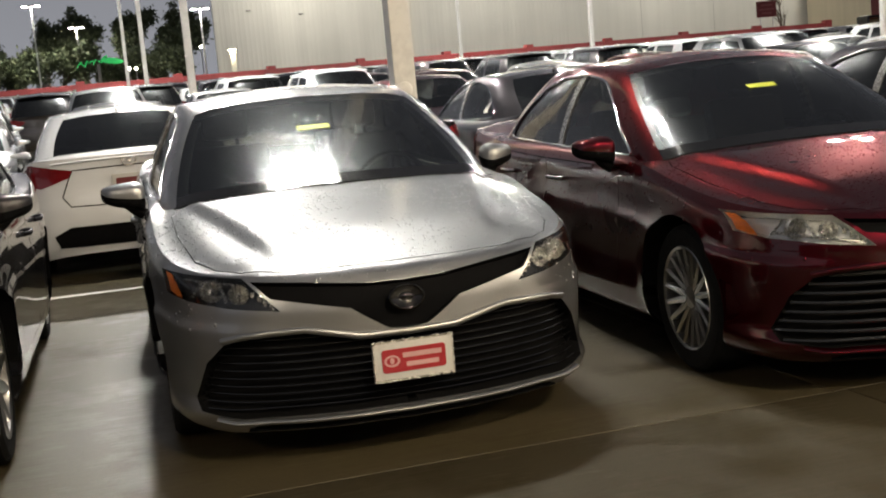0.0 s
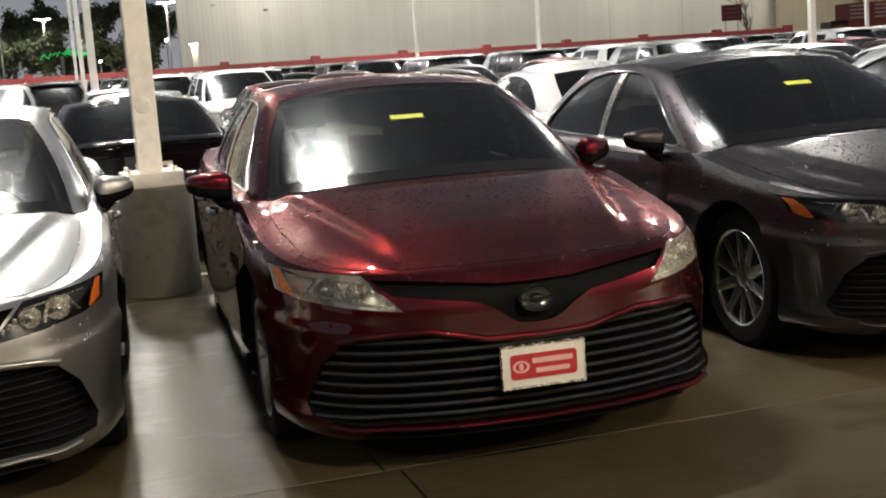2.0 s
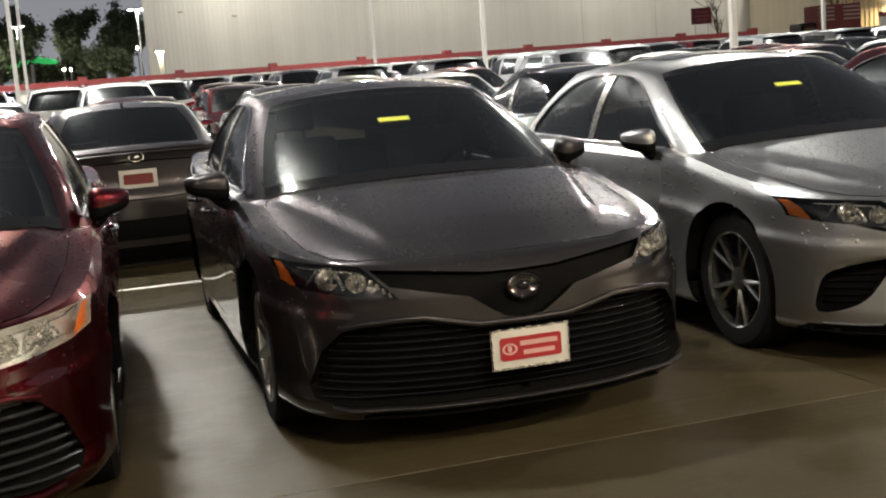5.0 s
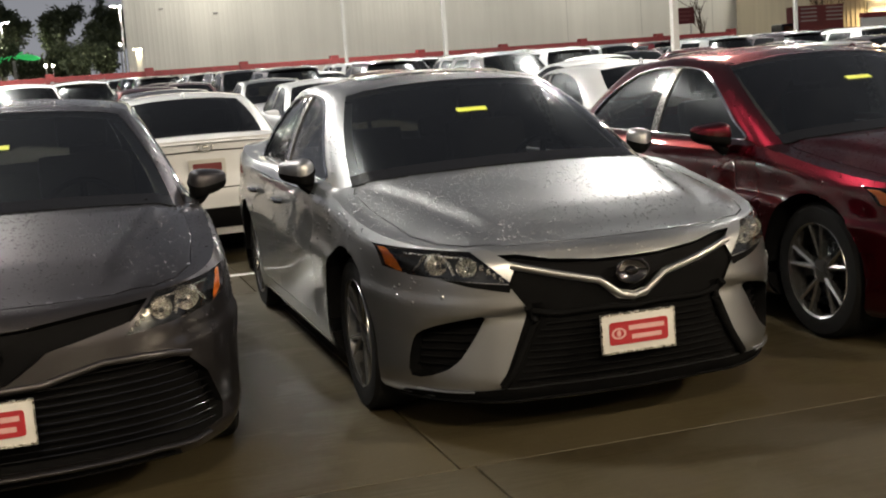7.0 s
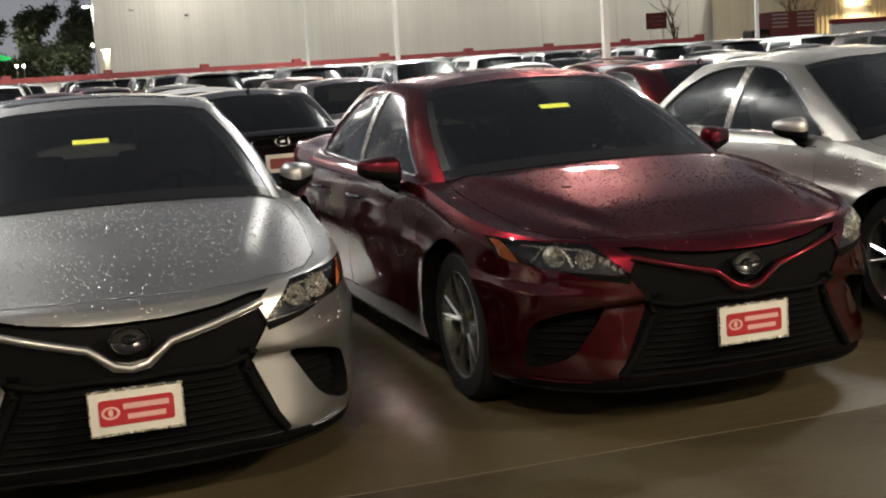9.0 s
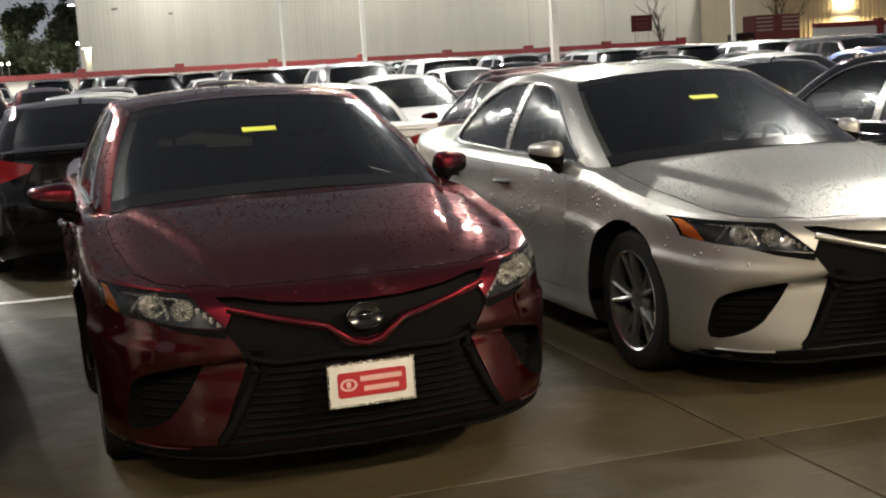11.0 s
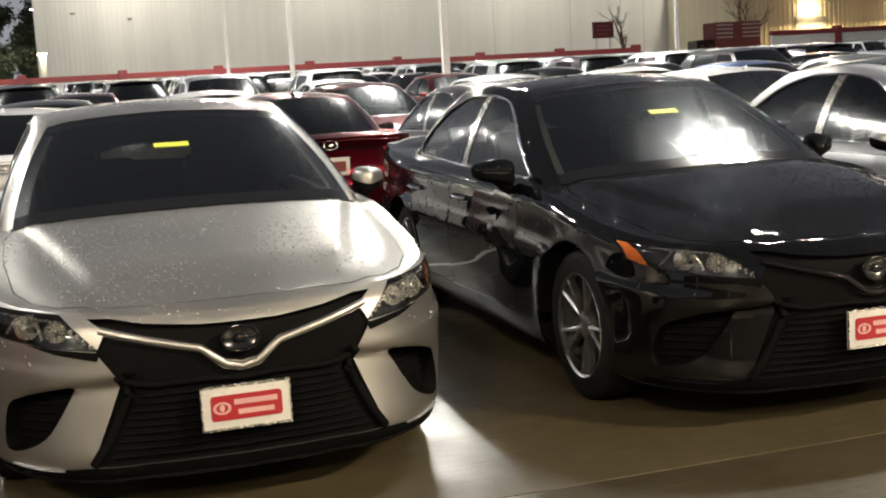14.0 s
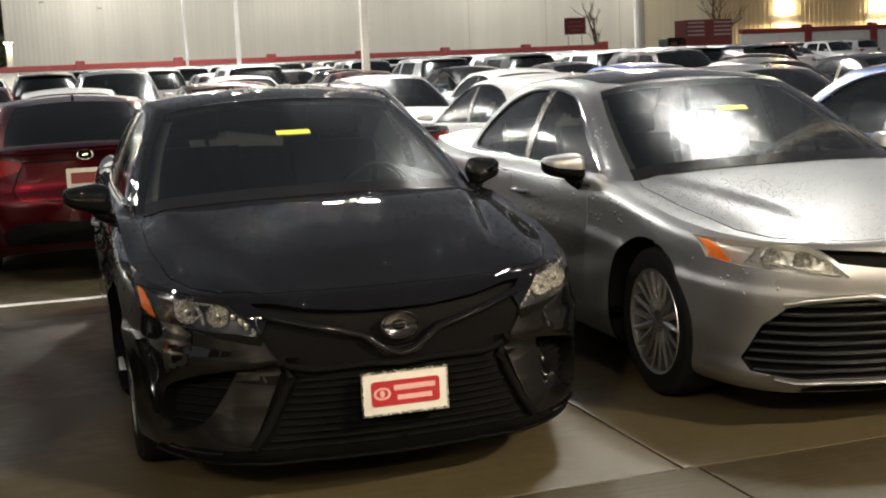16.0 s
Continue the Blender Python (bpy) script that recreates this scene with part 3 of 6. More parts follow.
def arches(form, bm):
    for ay in form.c["axles"]:
        cz, r0 = form.c["wheel"] + 0.005, form.c["wheel"] + 0.045
        for v in bm.verts:
            if v.co.x > 0.6:
                d = math.hypot(v.co.y - ay, v.co.z - cz) - r0
                v.co.x += 0.006 * math.exp(-(max(0.0, d) / 0.04) ** 2)
        cut(bm, circle(ay, form.c["wheel"] + 0.005, form.c["wheel"] + 0.045), "x", lambda c: c.x > 0.45)


DLO = [(1.655, 0.950), (1.80, 1.040), (2.05, 1.190), (2.28, 1.302), (2.50, 1.343), (2.75, 1.352), (3.00, 1.338), (3.25, 1.283), (3.45, 1.190), (3.615, 1.080), (3.665, 1.022), (3.615, 0.994), (3.30, 0.984), (2.90, 0.973), (2.40, 0.963), (1.90, 0.954)]


def rounded(poly, n=5):
    """A smooth closed curve through the corners."""
    out = []
    for k in range(len(poly)):
        a, b, c, d = (np.array(poly[(k + q) % len(poly)]) for q in (-1, 0, 1, 2))
        ta, tb = (c - a) * 0.5, (d - b) * 0.5
        lim = np.linalg.norm(c - b)
        ta, tb = (t * min(1.0, lim / max(1e-6, np.linalg.norm(t))) for t in (ta, tb))
        for s in np.arange(n) / n:
            p = (2 * s ** 3 - 3 * s * s + 1) * b + (s ** 3 - 2 * s * s + s) * ta + (3 * s * s - 2 * s ** 3) * c + (s ** 3 - s * s) * tb
            out.append((float(p[0]), float(p[1])))
    return out


def clipped(poly, y, lean, side):
    """The part of an outline before (side -1) or behind (side 1) a leaning line."""
    d = lambda p: side * (p[0] - y - lean * (p[1] - 1.15))
    out = []
    for p, q in zip(poly, poly[1:] + poly[:1]):
        if d(p) >= 0:
            out.append(p)
        if (d(p) >= 0) != (d(q) >= 0):
            s = d(p) / (d(p) - d(q))
            out.append((p[0] + (q[0] - p[0]) * s, p[1] + (q[1] - p[1]) * s))
    return out


def sedan_cabin(form):
    """The sedan's roof with one arched window opening a side, a thin gloss pillar across it."""
    b = form.bounds
    side = form.sheet(form.cabin, b[3], b[8])
    skin = Skin(side)
    dlo = rounded(DLO)
    cut(side, dlo, "x", lambda c: c.x > 0.3)
    roof = join(side, form.sheet([form.cabin[-1]] + form.roof))
    bmesh.ops.remove_doubles(roof, verts=roof.verts[:], dist=0.001)
    bmesh.ops.recalc_face_normals(roof, faces=roof.faces[:])
    if sum(f.normal.z for f in roof.faces) < 0:
        bmesh.ops.reverse_faces(roof, faces=roof.faces[:])
    out = {"roof": mesh_of("roof", mirrored(roof), 50)}
    for name, i0, i1 in (("windscreen", 0, 3), ("rear_window", 8, 10)):
        g = form.sheet(form.cabin, b[i0], b[i1])
        bmesh.ops.recalc_face_normals(g, faces=g.faces[:])
        if sum(f.normal.z for f in g.faces) < 0:
            bmesh.ops.reverse_faces(g, faces=g.faces[:])
        for v in g.verts:
            v.co.z -= 0.002
        out[name] = mesh_of(name, mirrored(g), 60)
    for name, poly in (("front_side_window", clipped(dlo, 2.61, -0.10, -1)), ("rear_side_window", clipped(dlo, 2.675, -0.10, 1))):
        out[name], out[name + "_b"] = pair(name, skin.patch(poly, "x", -0.004, 0.09), 60)
    post = clipped(clipped(dlo, 2.605, -0.10, 1), 2.68, -0.10, -1)
    out["post"] = pair("door_post", join(skin.patch(post, "x", 0.001, 0.08), skin.rim(post, "x", 0.001, -0.02)), 40)
    ring = skin.line(dlo, "x", 0.003, 0.5)
    out["moulding"] = pair("window_moulding", tube(bmesh.new(), ring, 0.0085, 6, closed=True), 60)
    return out


def cabin_meshes(form):
    """Roof with pillars, windscreen, rear window and side windows."""
    b = form.bounds
    zone = lambda i0, i1, r0=0, r1=None: form.sheet(form.cabin[r0:r1], b[i0], b[i1])
    last = len(form.cabin)
    pillars = join(zone(3, 4), zone(5, 6), zone(7, 8), form.sheet(form.cabin[last - 2:], b[3], b[8]), form.sheet([form.cabin[-1]] + form.roof))
    bmesh.ops.remove_doubles(pillars, verts=pillars.verts[:], dist=0.001)
    bmesh.ops.recalc_face_normals(pillars, faces=pillars.faces[:])
    if sum(f.normal.z for f in pillars.faces) < 0:
        bmesh.ops.reverse_faces(pillars, faces=pillars.faces[:])
    out = {"roof": mesh_of("roof", mirrored(pillars), 50)}
    for name, i0, i1, r1 in (("windscreen", 0, 3, None), ("rear_window", 8, 10, None), ("front_side_window", 4, 5, last - 1), ("rear_side_window", 6, 7, last - 1)):
        g = zone(i0, i1, 0, r1)
        bmesh.ops.recalc_face_normals(g, faces=g.faces[:])
        if sum(f.normal.z for f in g.faces) < 0:
            bmesh.ops.reverse_faces(g, faces=g.faces[:])
        for v in g.verts:
            v.co.z -= 0.002
        if i0 in (0, 8):
            out[name] = mesh_of(name, mirrored(g), 60)
        else:
            other = g.copy()
            for v in other.verts:
                v.co.x *= -1
            bmesh.ops.reverse_faces(other, faces=other.faces[:])
            out[name] = mesh_of(name, g, 60)
            out[name + "_b"] = mesh_of(name, other, 60)
    return out


CABINS = {}


# ---- the front row's sedans: outlines of lamps, grilles and panels ----
LAMP = [(0.842, 0.764), (0.778, 0.758), (0.726, 0.754), (0.572, 0.743), (0.53, 0.697), (0.455, 0.622), (0.625, 0.638), (0.77, 0.660), (0.834, 0.682)]
LAMP_AMBER = [(0.838, 0.758), (0.820, 0.757), (0.793, 0.669), (0.810, 0.673), (0.832, 0.688)]
HOOD = [(-0.01, 0.137), (0.22, 0.146), (0.43, 0.178), (0.572, 0.243), (0.655, 0.34), (0.72, 0.50), (0.762, 0.90), (0.765, 1.25), (0.735, 1.352), (0.60, 1.268), (0.34, 1.196), (-0.01, 1.176)]
SLIT_SPORT = [(-0.01, 0.685), (0.13, 0.686), (0.30, 0.703), (0.42, 0.726), (0.485, 0.727), (0.45, 0.70), (0.30, 0.66), (0.13, 0.622), (0.09, 0.592), (0.055, 0.563), (-0.01, 0.552)]
DARK_SPORT = [(-0.01, 0.518), (0.06, 0.530), (0.10, 0.563), (0.134, 0.594), (0.30, 0.635), (0.44, 0.672), (0.468, 0.618), (0.395, 0.510), (0.44, 0.40), (0.515, 0.225), (-0.01, 0.225)]
INTAKE_SPORT = [(0.746, 0.452), (0.568, 0.502), (0.546, 0.488), (0.635, 0.339), (0.70, 0.285), (0.785, 0.262), (0.782, 0.375)]
WING_TOURING = [(-0.01, 0.690), (0.13, 0.692), (0.35, 0.715), (0.545, 0.730), (0.487, 0.668), (0.35, 0.64), (0.205, 0.61), (0.165, 0.58), (0.105, 0.540), (0.070, 0.520), (-0.01, 0.514)]
WING_DELUXE = [(-0.01, 0.690), (0.13, 0.692), (0.35, 0.715), (0.545, 0.730), (0.487, 0.676), (0.35, 0.656), (0.205, 0.636), (0.145, 0.606), (0.10, 0.572), (0.06, 0.552), (-0.01, 0.546)]
MOUTH_TOURING = [(-0.01, 0.490), (0.18, 0.493), (0.265, 0.513), (0.377, 0.536), (0.50, 0.532), (0.60, 0.522), (0.663, 0.505), (0.728, 0.43), (0.776, 0.289), (0.765, 0.245), (0.62, 0.222), (-0.01, 0.222)]
LAMP_SHADE = [(0.455, 0.619), (0.560, 0.630), (0.690, 0.646), (0.60, 0.617), (0.465, 0.590)]
DOOR_FRONT = [(1.62, 0.895), (1.60, 0.60), (1.68, 0.30), (2.68, 0.29), (2.715, 0.60), (2.70, 0.905)]
DOOR_REAR = [(2.735, 0.905), (2.75, 0.60), (2.72, 0.29), (3.30, 0.29), (3.42, 0.47), (3.50, 0.70), (3.62, 0.925)]


def shrunk(poly, d):
    cx, cy = sum(p[0] for p in poly) / len(poly), sum(p[1] for p in poly) / len(poly)
    return [(x - math.copysign(min(d, abs(x - cx)), x - cx), y - math.copysign(min(d, abs(y - cy)), y - cy)) for x, y in poly]


def pair(name, bm, smooth=40):
    """The mesh of one side and its mirror image for the other."""
    other = bm.copy()
    for v in other.verts:
        v.co.x *= -1
    bmesh.ops.reverse_faces(other, faces=other.faces[:])
    return mesh_of(name, bm, smooth), mesh_of(name, other, smooth)


def trimmed(bm):
    """Drops what lies past the middle plane, then mirrors."""
    bmesh.ops.bisect_plane(bm, geom=bm.verts[:] + bm.edges[:] + bm.faces[:], plane_co=(0, 0, 0), plane_no=(-1, 0, 0), clear_outer=True, dist=1e-4)
    for v in bm.verts:
        if abs(v.co.x) < 0.001:
            v.co.x = 0
    return mirrored(bm)


CABINS.update(sedan=sedan_cabin(FORMS["sedan"]))
FAR_CABINS = {"sedan": sedan_cabin(FAR_FORMS["sedan"]), "suv": cabin_meshes(FAR_FORMS["suv"])}


def ground_bar(skin, poly, z, depth, radius, flat):
    """A bar across the opening poly at height z."""
    xs = [x for x in np.arange(0, 0.9, 0.01) if inside(poly, x, z)]
    if not xs:
        return None
    pts = skin.line([(0.0, z), (max(xs), z)], "y", depth, 0.05)
    return tube(bmesh.new(), pts, radius, 6, flat=flat)


def sedan_front(style):
    """All shared meshes of one trim of the sedan."""
    f = FORMS["sedan"]
    bm = half_body(f)
    if style == "sport":
        # below a sharp brow the bumper steps in, and its blade leans forward again towards the lip
        for v in bm.verts:
            x, y, z = v.co
            if x > 0.37 and y < 0.9 and z < 0.56:
                brow = hermite([0.37, 0.50, 0.62, 0.72, 0.80, 0.86], [0.528, 0.512, 0.494, 0.462, 0.41, 0.36], np.array([min(x, 0.86)]))[0]
                d = brow - z
                step = max(0.0, min(1.0, d / 0.022 + 0.3))
                low = max(0.0, min(1.0, d / (brow - 0.215)))
                fade = max(0.0, min(1.0, (x - 0.375) / 0.03)) * max(0.0, min(1.0, (0.80 - x) / 0.10))
                v.co.y += (0.040 - 0.068 * low) * step * fade
                v.co.x -= 0.010 * step * fade
    else:
        # a painted foot juts out under each end of the mouth
        for v in bm.verts:
            x, y, z = v.co
            if x > 0.45 and y < 0.8 and z < 0.30:
                w = max(0.0, min(1.0, (x - 0.52) / 0.12)) * max(0.0, min(1.0, (0.70 - y) / 0.25)) * max(0.0, min(1.0, (0.285 - z) / 0.045))
                v.co.y -= 0.034 * w
                v.co.x += 0.016 * w
    skin = Skin(bm)
    arches(f, bm)
    front = lambda c: c.y < 0.95 and c.z < 0.80
    sport = style == "sport"
    wing = WING_DELUXE if style == "deluxe" else WING_TOURING
    intake = rounded(INTAKE_SPORT, 3)
    holes = [LAMP] + ([SLIT_SPORT, DARK_SPORT, intake] if sport else [wing, MOUTH_TOURING])
    for h in holes:
        cut(bm, h, "y", front)
    cut(bm, HOOD, "z", lambda c: c.z > 0.70 and c.y < 1.6)
    for d in (DOOR_FRONT, DOOR_REAR):
        cut(bm, d, "x", lambda c: c.x > 0.6)
    out = {"body": mesh_of("body", mirrored(bm), 38)}
    hood_in = shrunk(HOOD, 0.0028)
    hood = join(skin.patch(hood_in, "z", 0.001, 0.025), skin.rim(hood_in, "z", 0.001, -0.02))
    bmesh.ops.remove_doubles(hood, verts=hood.verts[:], dist=0.0005)
    out["hood"] = mesh_of("hood", trimmed(hood), 35)
    for key, poly in (("front_door", DOOR_FRONT), ("rear_door", DOOR_REAR)):
        p = shrunk(poly, 0.004)
        d = join(skin.patch(p, "x", 0.0, 0.06), skin.rim(p, "x", 0.0, -0.03))
        bmesh.ops.remove_doubles(d, verts=d.verts[:], dist=0.0005)
        out[key] = pair("door", d, 35)
    # lamps
    out["headlight"] = pair("headlight", join(skin.patch(LAMP, "y", -0.055, 0.03), skin.rim(LAMP, "y", 0.001, -0.055)))
    out["lens"] = pair("lens", skin.patch(shrunk(LAMP, 0.003), "y", 0.002, 0.025), 60)
    out["amber"] = pair("turn_signal", skin.patch(LAMP_AMBER, "y", -0.012, 0.02), 60)
    refl = bmesh.new()
    for cx, cz, r in ((0.700, 0.703, 0.041), (0.605, 0.690, 0.036)):
        c = skin.at("y", cx, cz, -0.030)
        lathe(refl, [(0.004, 0.022), (r * 0.34, 0.016), (r * 0.40, -0.004), (r * 0.62, -0.012), (r * 0.92, 0.004), (r, 0.010), (r * 1.10, -0.012)], 20, Matrix.Translation(c) @ pose(0, 0, 0, 0, 0, -90) @ pose(0, 0, 0, 0, 0, 0))
    # a bright strip along the top, a faceted inner bowl and, on the best trim, a lower strip
    tube(refl, skin.line([(0.775, 0.744), (0.70, 0.738), (0.60, 0.728)], "y", -0.014, 0.03), 0.0055, 6, flat=0.7)
    tube(refl, skin.line([(0.662, 0.728), (0.650, 0.660)], "y", -0.024, 0.03), 0.007, 6)
    if style == "deluxe":
        tube(refl, skin.line([(0.76, 0.682), (0.62, 0.660), (0.49, 0.634)], "y", -0.014, 0.03), 0.007, 6)
    for cx in np.linspace(0.490, 0.575, 5):
        c = skin.at("y", cx, 0.640 + (cx - 0.49) * 0.75, -0.026)
        box(refl, c.x - 0.008, c.x + 0.008, c.y - 0.005, c.y + 0.005, c.z - 0.010, c.z + 0.012, 0.003)
    for k in range(9):
        c = skin.at("y", 0.765 - 0.005 * k, 0.676 + 0.0075 * k, -0.020)
        box(refl, c.x - 0.006, c.x + 0.006, c.y - 0.004, c.y + 0.004, c.z - 0.003, c.z + 0.003, 0.001)
    out["reflector"] = pair("reflector", refl, 40)
    # grilles
    if sport:
        out["slit"] = mesh_of("upper_grille", trimmed(join(skin.patch(SLIT_SPORT, "y", -0.03, 0.04), skin.rim(SLIT_SPORT, "y", 0, -0.03))), 40)
        out["mouth"] = mesh_of("lower_grille", trimmed(join(skin.patch(DARK_SPORT, "y", -0.012, 0.04), skin.rim(DARK_SPORT, "y", 0.0, -0.012))), 30)
        inner = [(0.0, 0.49), (0.30, 0.49), (0.36, 0.45), (0.455, 0.245), (0.0, 0.235)]
        out["slats"] = [mesh_of("slat", mirrored(b), 40) for b in (ground_bar(skin, inner, z, -0.005, 0.005, 0.8) for z in np.arange(0.255, 0.48, 0.026)) if b]
        ribs = tube(bmesh.new(), skin.line([(0.405, 0.535), (0.37, 0.475), (0.46, 0.30), (0.505, 0.235)], "y", 0.004, 0.03), 0.017, 8)
        tube(ribs, skin.line([(0.0, 0.497), (0.12, 0.505), (0.30, 0.50), (0.385, 0.515)], "y", 0.0, 0.03), 0.012, 8)
        out["ribs"] = mesh_of("grille_surround", mirrored(ribs), 60)
        out["intake"] = pair("side_intake", join(skin.patch(intake, "y", -0.06, 0.03), skin.rim(intake, "y", 0, -0.06)))
        out["vanes"] = []
        for z in np.arange(0.30, 0.49, 0.03):
            xs = [x for x in np.arange(0.5, 0.8, 0.01) if inside(intake, x, z)]
            if len(xs) > 3:
                out["vanes"].append(pair("vane", tube(bmesh.new(), skin.line([(min(xs), z), (max(xs), z)], "y", -0.05, 0.03), 0.005, 5)))
        vbar = tube(bmesh.new(), skin.line([(0.0, 0.535), (0.052, 0.547), (0.095, 0.578), (0.134, 0.609), (0.30, 0.649), (0.45, 0.689)], "y", 0.004, 0.03), 0.014, 8)
        out["vbar"] = mesh_of("grille_bar", mirrored(vbar), 60)
        out["shade"] = pair("lamp_shade_trim", skin.patch(LAMP_SHADE, "y", 0.003, 0.03), 60)
        out["blade"] = pair("bumper_blade", tube(bmesh.new(), skin.line([(0.60, 0.214), (0.69, 0.212), (0.765, 0.214)], "y", 0.006, 0.03), 0.007, 8, flat=0.6))
    else:
        out["slit"] = mesh_of("upper_grille", trimmed(join(skin.patch(wing, "y", -0.03, 0.04), skin.rim(wing, "y", 0, -0.03))), 40)
        out["mouth"] = mesh_of("lower_grille", trimmed(join(skin.patch(MOUTH_TOURING, "y", -0.055, 0.04), skin.rim(MOUTH_TOURING, "y", 0.0, -0.055))), 40)
        brow = tube(bmesh.new(), skin.line([(0.0, 0.503), (0.18, 0.505), (0.265, 0.525), (0.377, 0.548), (0.50, 0.545), (0.60, 0.535), (0.67, 0.517)], "y", -0.004, 0.03), 0.014, 8)
        out["vbar"] = mesh_of("grille_bar", mirrored(brow), 60)
        step, rad = (0.0385, 0.011) if style == "deluxe" else (0.030, 0.0045)
        out["slats"] = [mesh_of("slat", mirrored(b), 40) for b in (ground_bar(skin, MOUTH_TOURING, z, -0.016 if style == "deluxe" else -0.028, rad, 0.75) for z in np.arange(0.245, 0.53, step)) if b]
        out["ribs"] = mesh_of("grille_surround", mirrored(tube(bmesh.new(), skin.line([(0.0, 0.212), (0.40, 0.212), (0.64, 0.216), (0.70, 0.228)], "y", 0.014, 0.03), 0.016, 8, flat=0.7)), 60)
    # black plastic along the bottom edge, with a thin forward lip
    under = [(-0.01, 0.224), (0.512, 0.224), (0.62, 0.212), (0.74, 0.206), (0.80, 0.200), (0.79, 0.163), (-0.01, 0.163)] if sport else [(-0.01, 0.198), (0.50, 0.198), (0.575, 0.190), (0.61, 0.163), (-0.01, 0.163)]
    lip = skin.patch(under, "y", 0.004, 0.03)
    end = 0.80 if sport else 0.60
    tube(lip, skin.line([(0.0, 0.172), (end * 0.6, 0.172), (end, 0.176)], "y", 0.006, 0.03), 0.010, 8, flat=0.6)
    out["lip"] = mesh_of("chin_spoiler", trimmed(lip), 60)
    b = f.bounds
    wl, wr = f.cabin[0], f.cabin[-1]
    seal = [wl[k] for k in range(b[3], -1, -1)]
    out["seal"] = mesh_of("windscreen_seal", mirrored(tube(bmesh.new(), [Vector(p) + Vector((0, 0, 0.003)) for p in seal], 0.014, 6, flat=0.5)), 60)
    frit = f.sheet(f.cabin[0:2], 0, b[3])
    for v in frit.verts:
        v.co.z += 0.0015
    out["frit"] = mesh_of("windscreen_border", mirrored(frit), 60)
    lin = f.sheet([f.cabin[-1]] + f.roof)
    for v in lin.verts:
        v.co.z -= 0.03
    out["headliner"] = mesh_of("headliner", mirrored(lin), 60)
    pil = f.sheet(f.cabin[1:-1], b[3] - 3, b[4] - 1)
    for v in pil.verts:
        v.co.x -= 0.035
        v.co.y += 0.06
        v.co.z -= 0.01
    out["pillar_trim"] = pair("pillar_trim", pil, 60)
    out["skin"] = skin
    return out


def sedan_common():
    """Meshes alike on every front-row sedan: mirrors, handles, cabin, plate, wipers."""
    out = {}
    m = bmesh.new()
    bmesh.ops.create_uvsphere(m, u_segments=24, v_segments=16, radius=1)
    sq = lambda c, e: math.copysign(abs(c) ** e, c)
    for v in m.verts:
        v.co = Vector((0.962 + 0.104 * sq(v.co.x, 0.55), 1.745 + 0.075 * v.co.y + 0.03 * v.co.x, 0.988 + 0.068 * sq(v.co.z, 0.52) + 0.012 * v.co.x))
        v.co.z = 0.995 + (v.co.z - 0.995) * (1.0 - 2.6 * (v.co.x - 0.92))
        v.co.y = min(v.co.y, 1.775)
    low = m.copy()
    split = dict(plane_co=(0.93, 1.70, 0.984), plane_no=(-0.10, -0.25, 1))
    bmesh.ops.bisect_plane(m, geom=m.verts[:] + m.edges[:] + m.faces[:], clear_inner=True, dist=1e-5, **split)
    bmesh.ops.bisect_plane(low, geom=low.verts[:] + low.edges[:] + low.faces[:], clear_outer=True, dist=1e-5, **split)
    for v in low.verts:
        v.co = Vector((0.962, 1.745, 0.985)) + (v.co - Vector((0.962, 1.745, 0.985))) * 0.985
    out["mirror_base"] = pair("mirror_base", low, 50)
    out["mirror"] = pair("mirror", m, 50)
    a = bmesh.new()
    tube(a, [(0.80, 1.76, 0.885), (0.865, 1.75, 0.888), (0.905, 1.745, 0.915), (0.945, 1.745, 0.955)], 0.040, 8, flat=0.75)
    out["mirror_arm"] = pair("mirror_arm", a, 50)
    g = bmesh.new()
    bmesh.ops.create_circle(g, cap_ends=True, segments=20, radius=1, matrix=pose(0.962, 1.7775, 0.988, 90, 0, 0) @ Matrix.Diagonal((0.09, 0.055, 1, 1)))
    out["mirror_glass"] = pair("mirror_glass", g, None)
    sk = FRONTS["sport"]["skin"]
    for key, y in (("handle_front", 2.52), ("handle_rear", 3.42)):
        h = bmesh.new()
        p = sk.at("x", y, 0.80, 0.0)
        tube(h, [(p.x + 0.004, y - 0.10, 0.80), (p.x + 0.034, y - 0.08, 0.803), (p.x + 0.036, y + 0.06, 0.806), (p.x + 0.004, y + 0.09, 0.806)], 0.013, 8)
        out[key] = pair("door_handle", h, 50)
    w = bmesh.new()
    for x0, x1, y0, y1 in ((-0.50, 0.06, 1.33, 1.275), (0.10, 0.62, 1.265, 1.41)):
        pts = []
        for s in np.linspace(0, 1, 8):
            x, y = x0 + (x1 - x0) * s, y0 + (y1 - y0) * s
            pts.append((x, 1.23 + 0.31 * x * x + 0.012 * math.sin(3 * s), 0.968))
        tube(w, pts, 0.006, 6)
    out["wiper"] = mesh_of("wiper", w, 40)
    d = bmesh.new()
    vs = []
    prof = [(1.30, 0.90), (1.42, 0.935), (1.60, 0.945), (1.72, 0.925), (1.76, 0.86), (1.74, 0.60), (1.70, 0.35)]
    for x in np.linspace(-0.72, 0.72, 9):
        hump = 0.03 * math.exp(-((x - 0.36) / 0.18) ** 2)
        vs.append([d.verts.new((x, y + 0.10 * abs(x) ** 2, z + (hump if 1.35 < y < 1.73 else 0))) for y, z in prof])
    for p, q in zip(vs[:-1], vs[1:]):
        for k in range(len(prof) - 1):
            d.faces.new((p[k], q[k], q[k + 1], p[k + 1]))
    out["dashboard"] = mesh_of("dashboard", d, 50)
    s = bmesh.new()
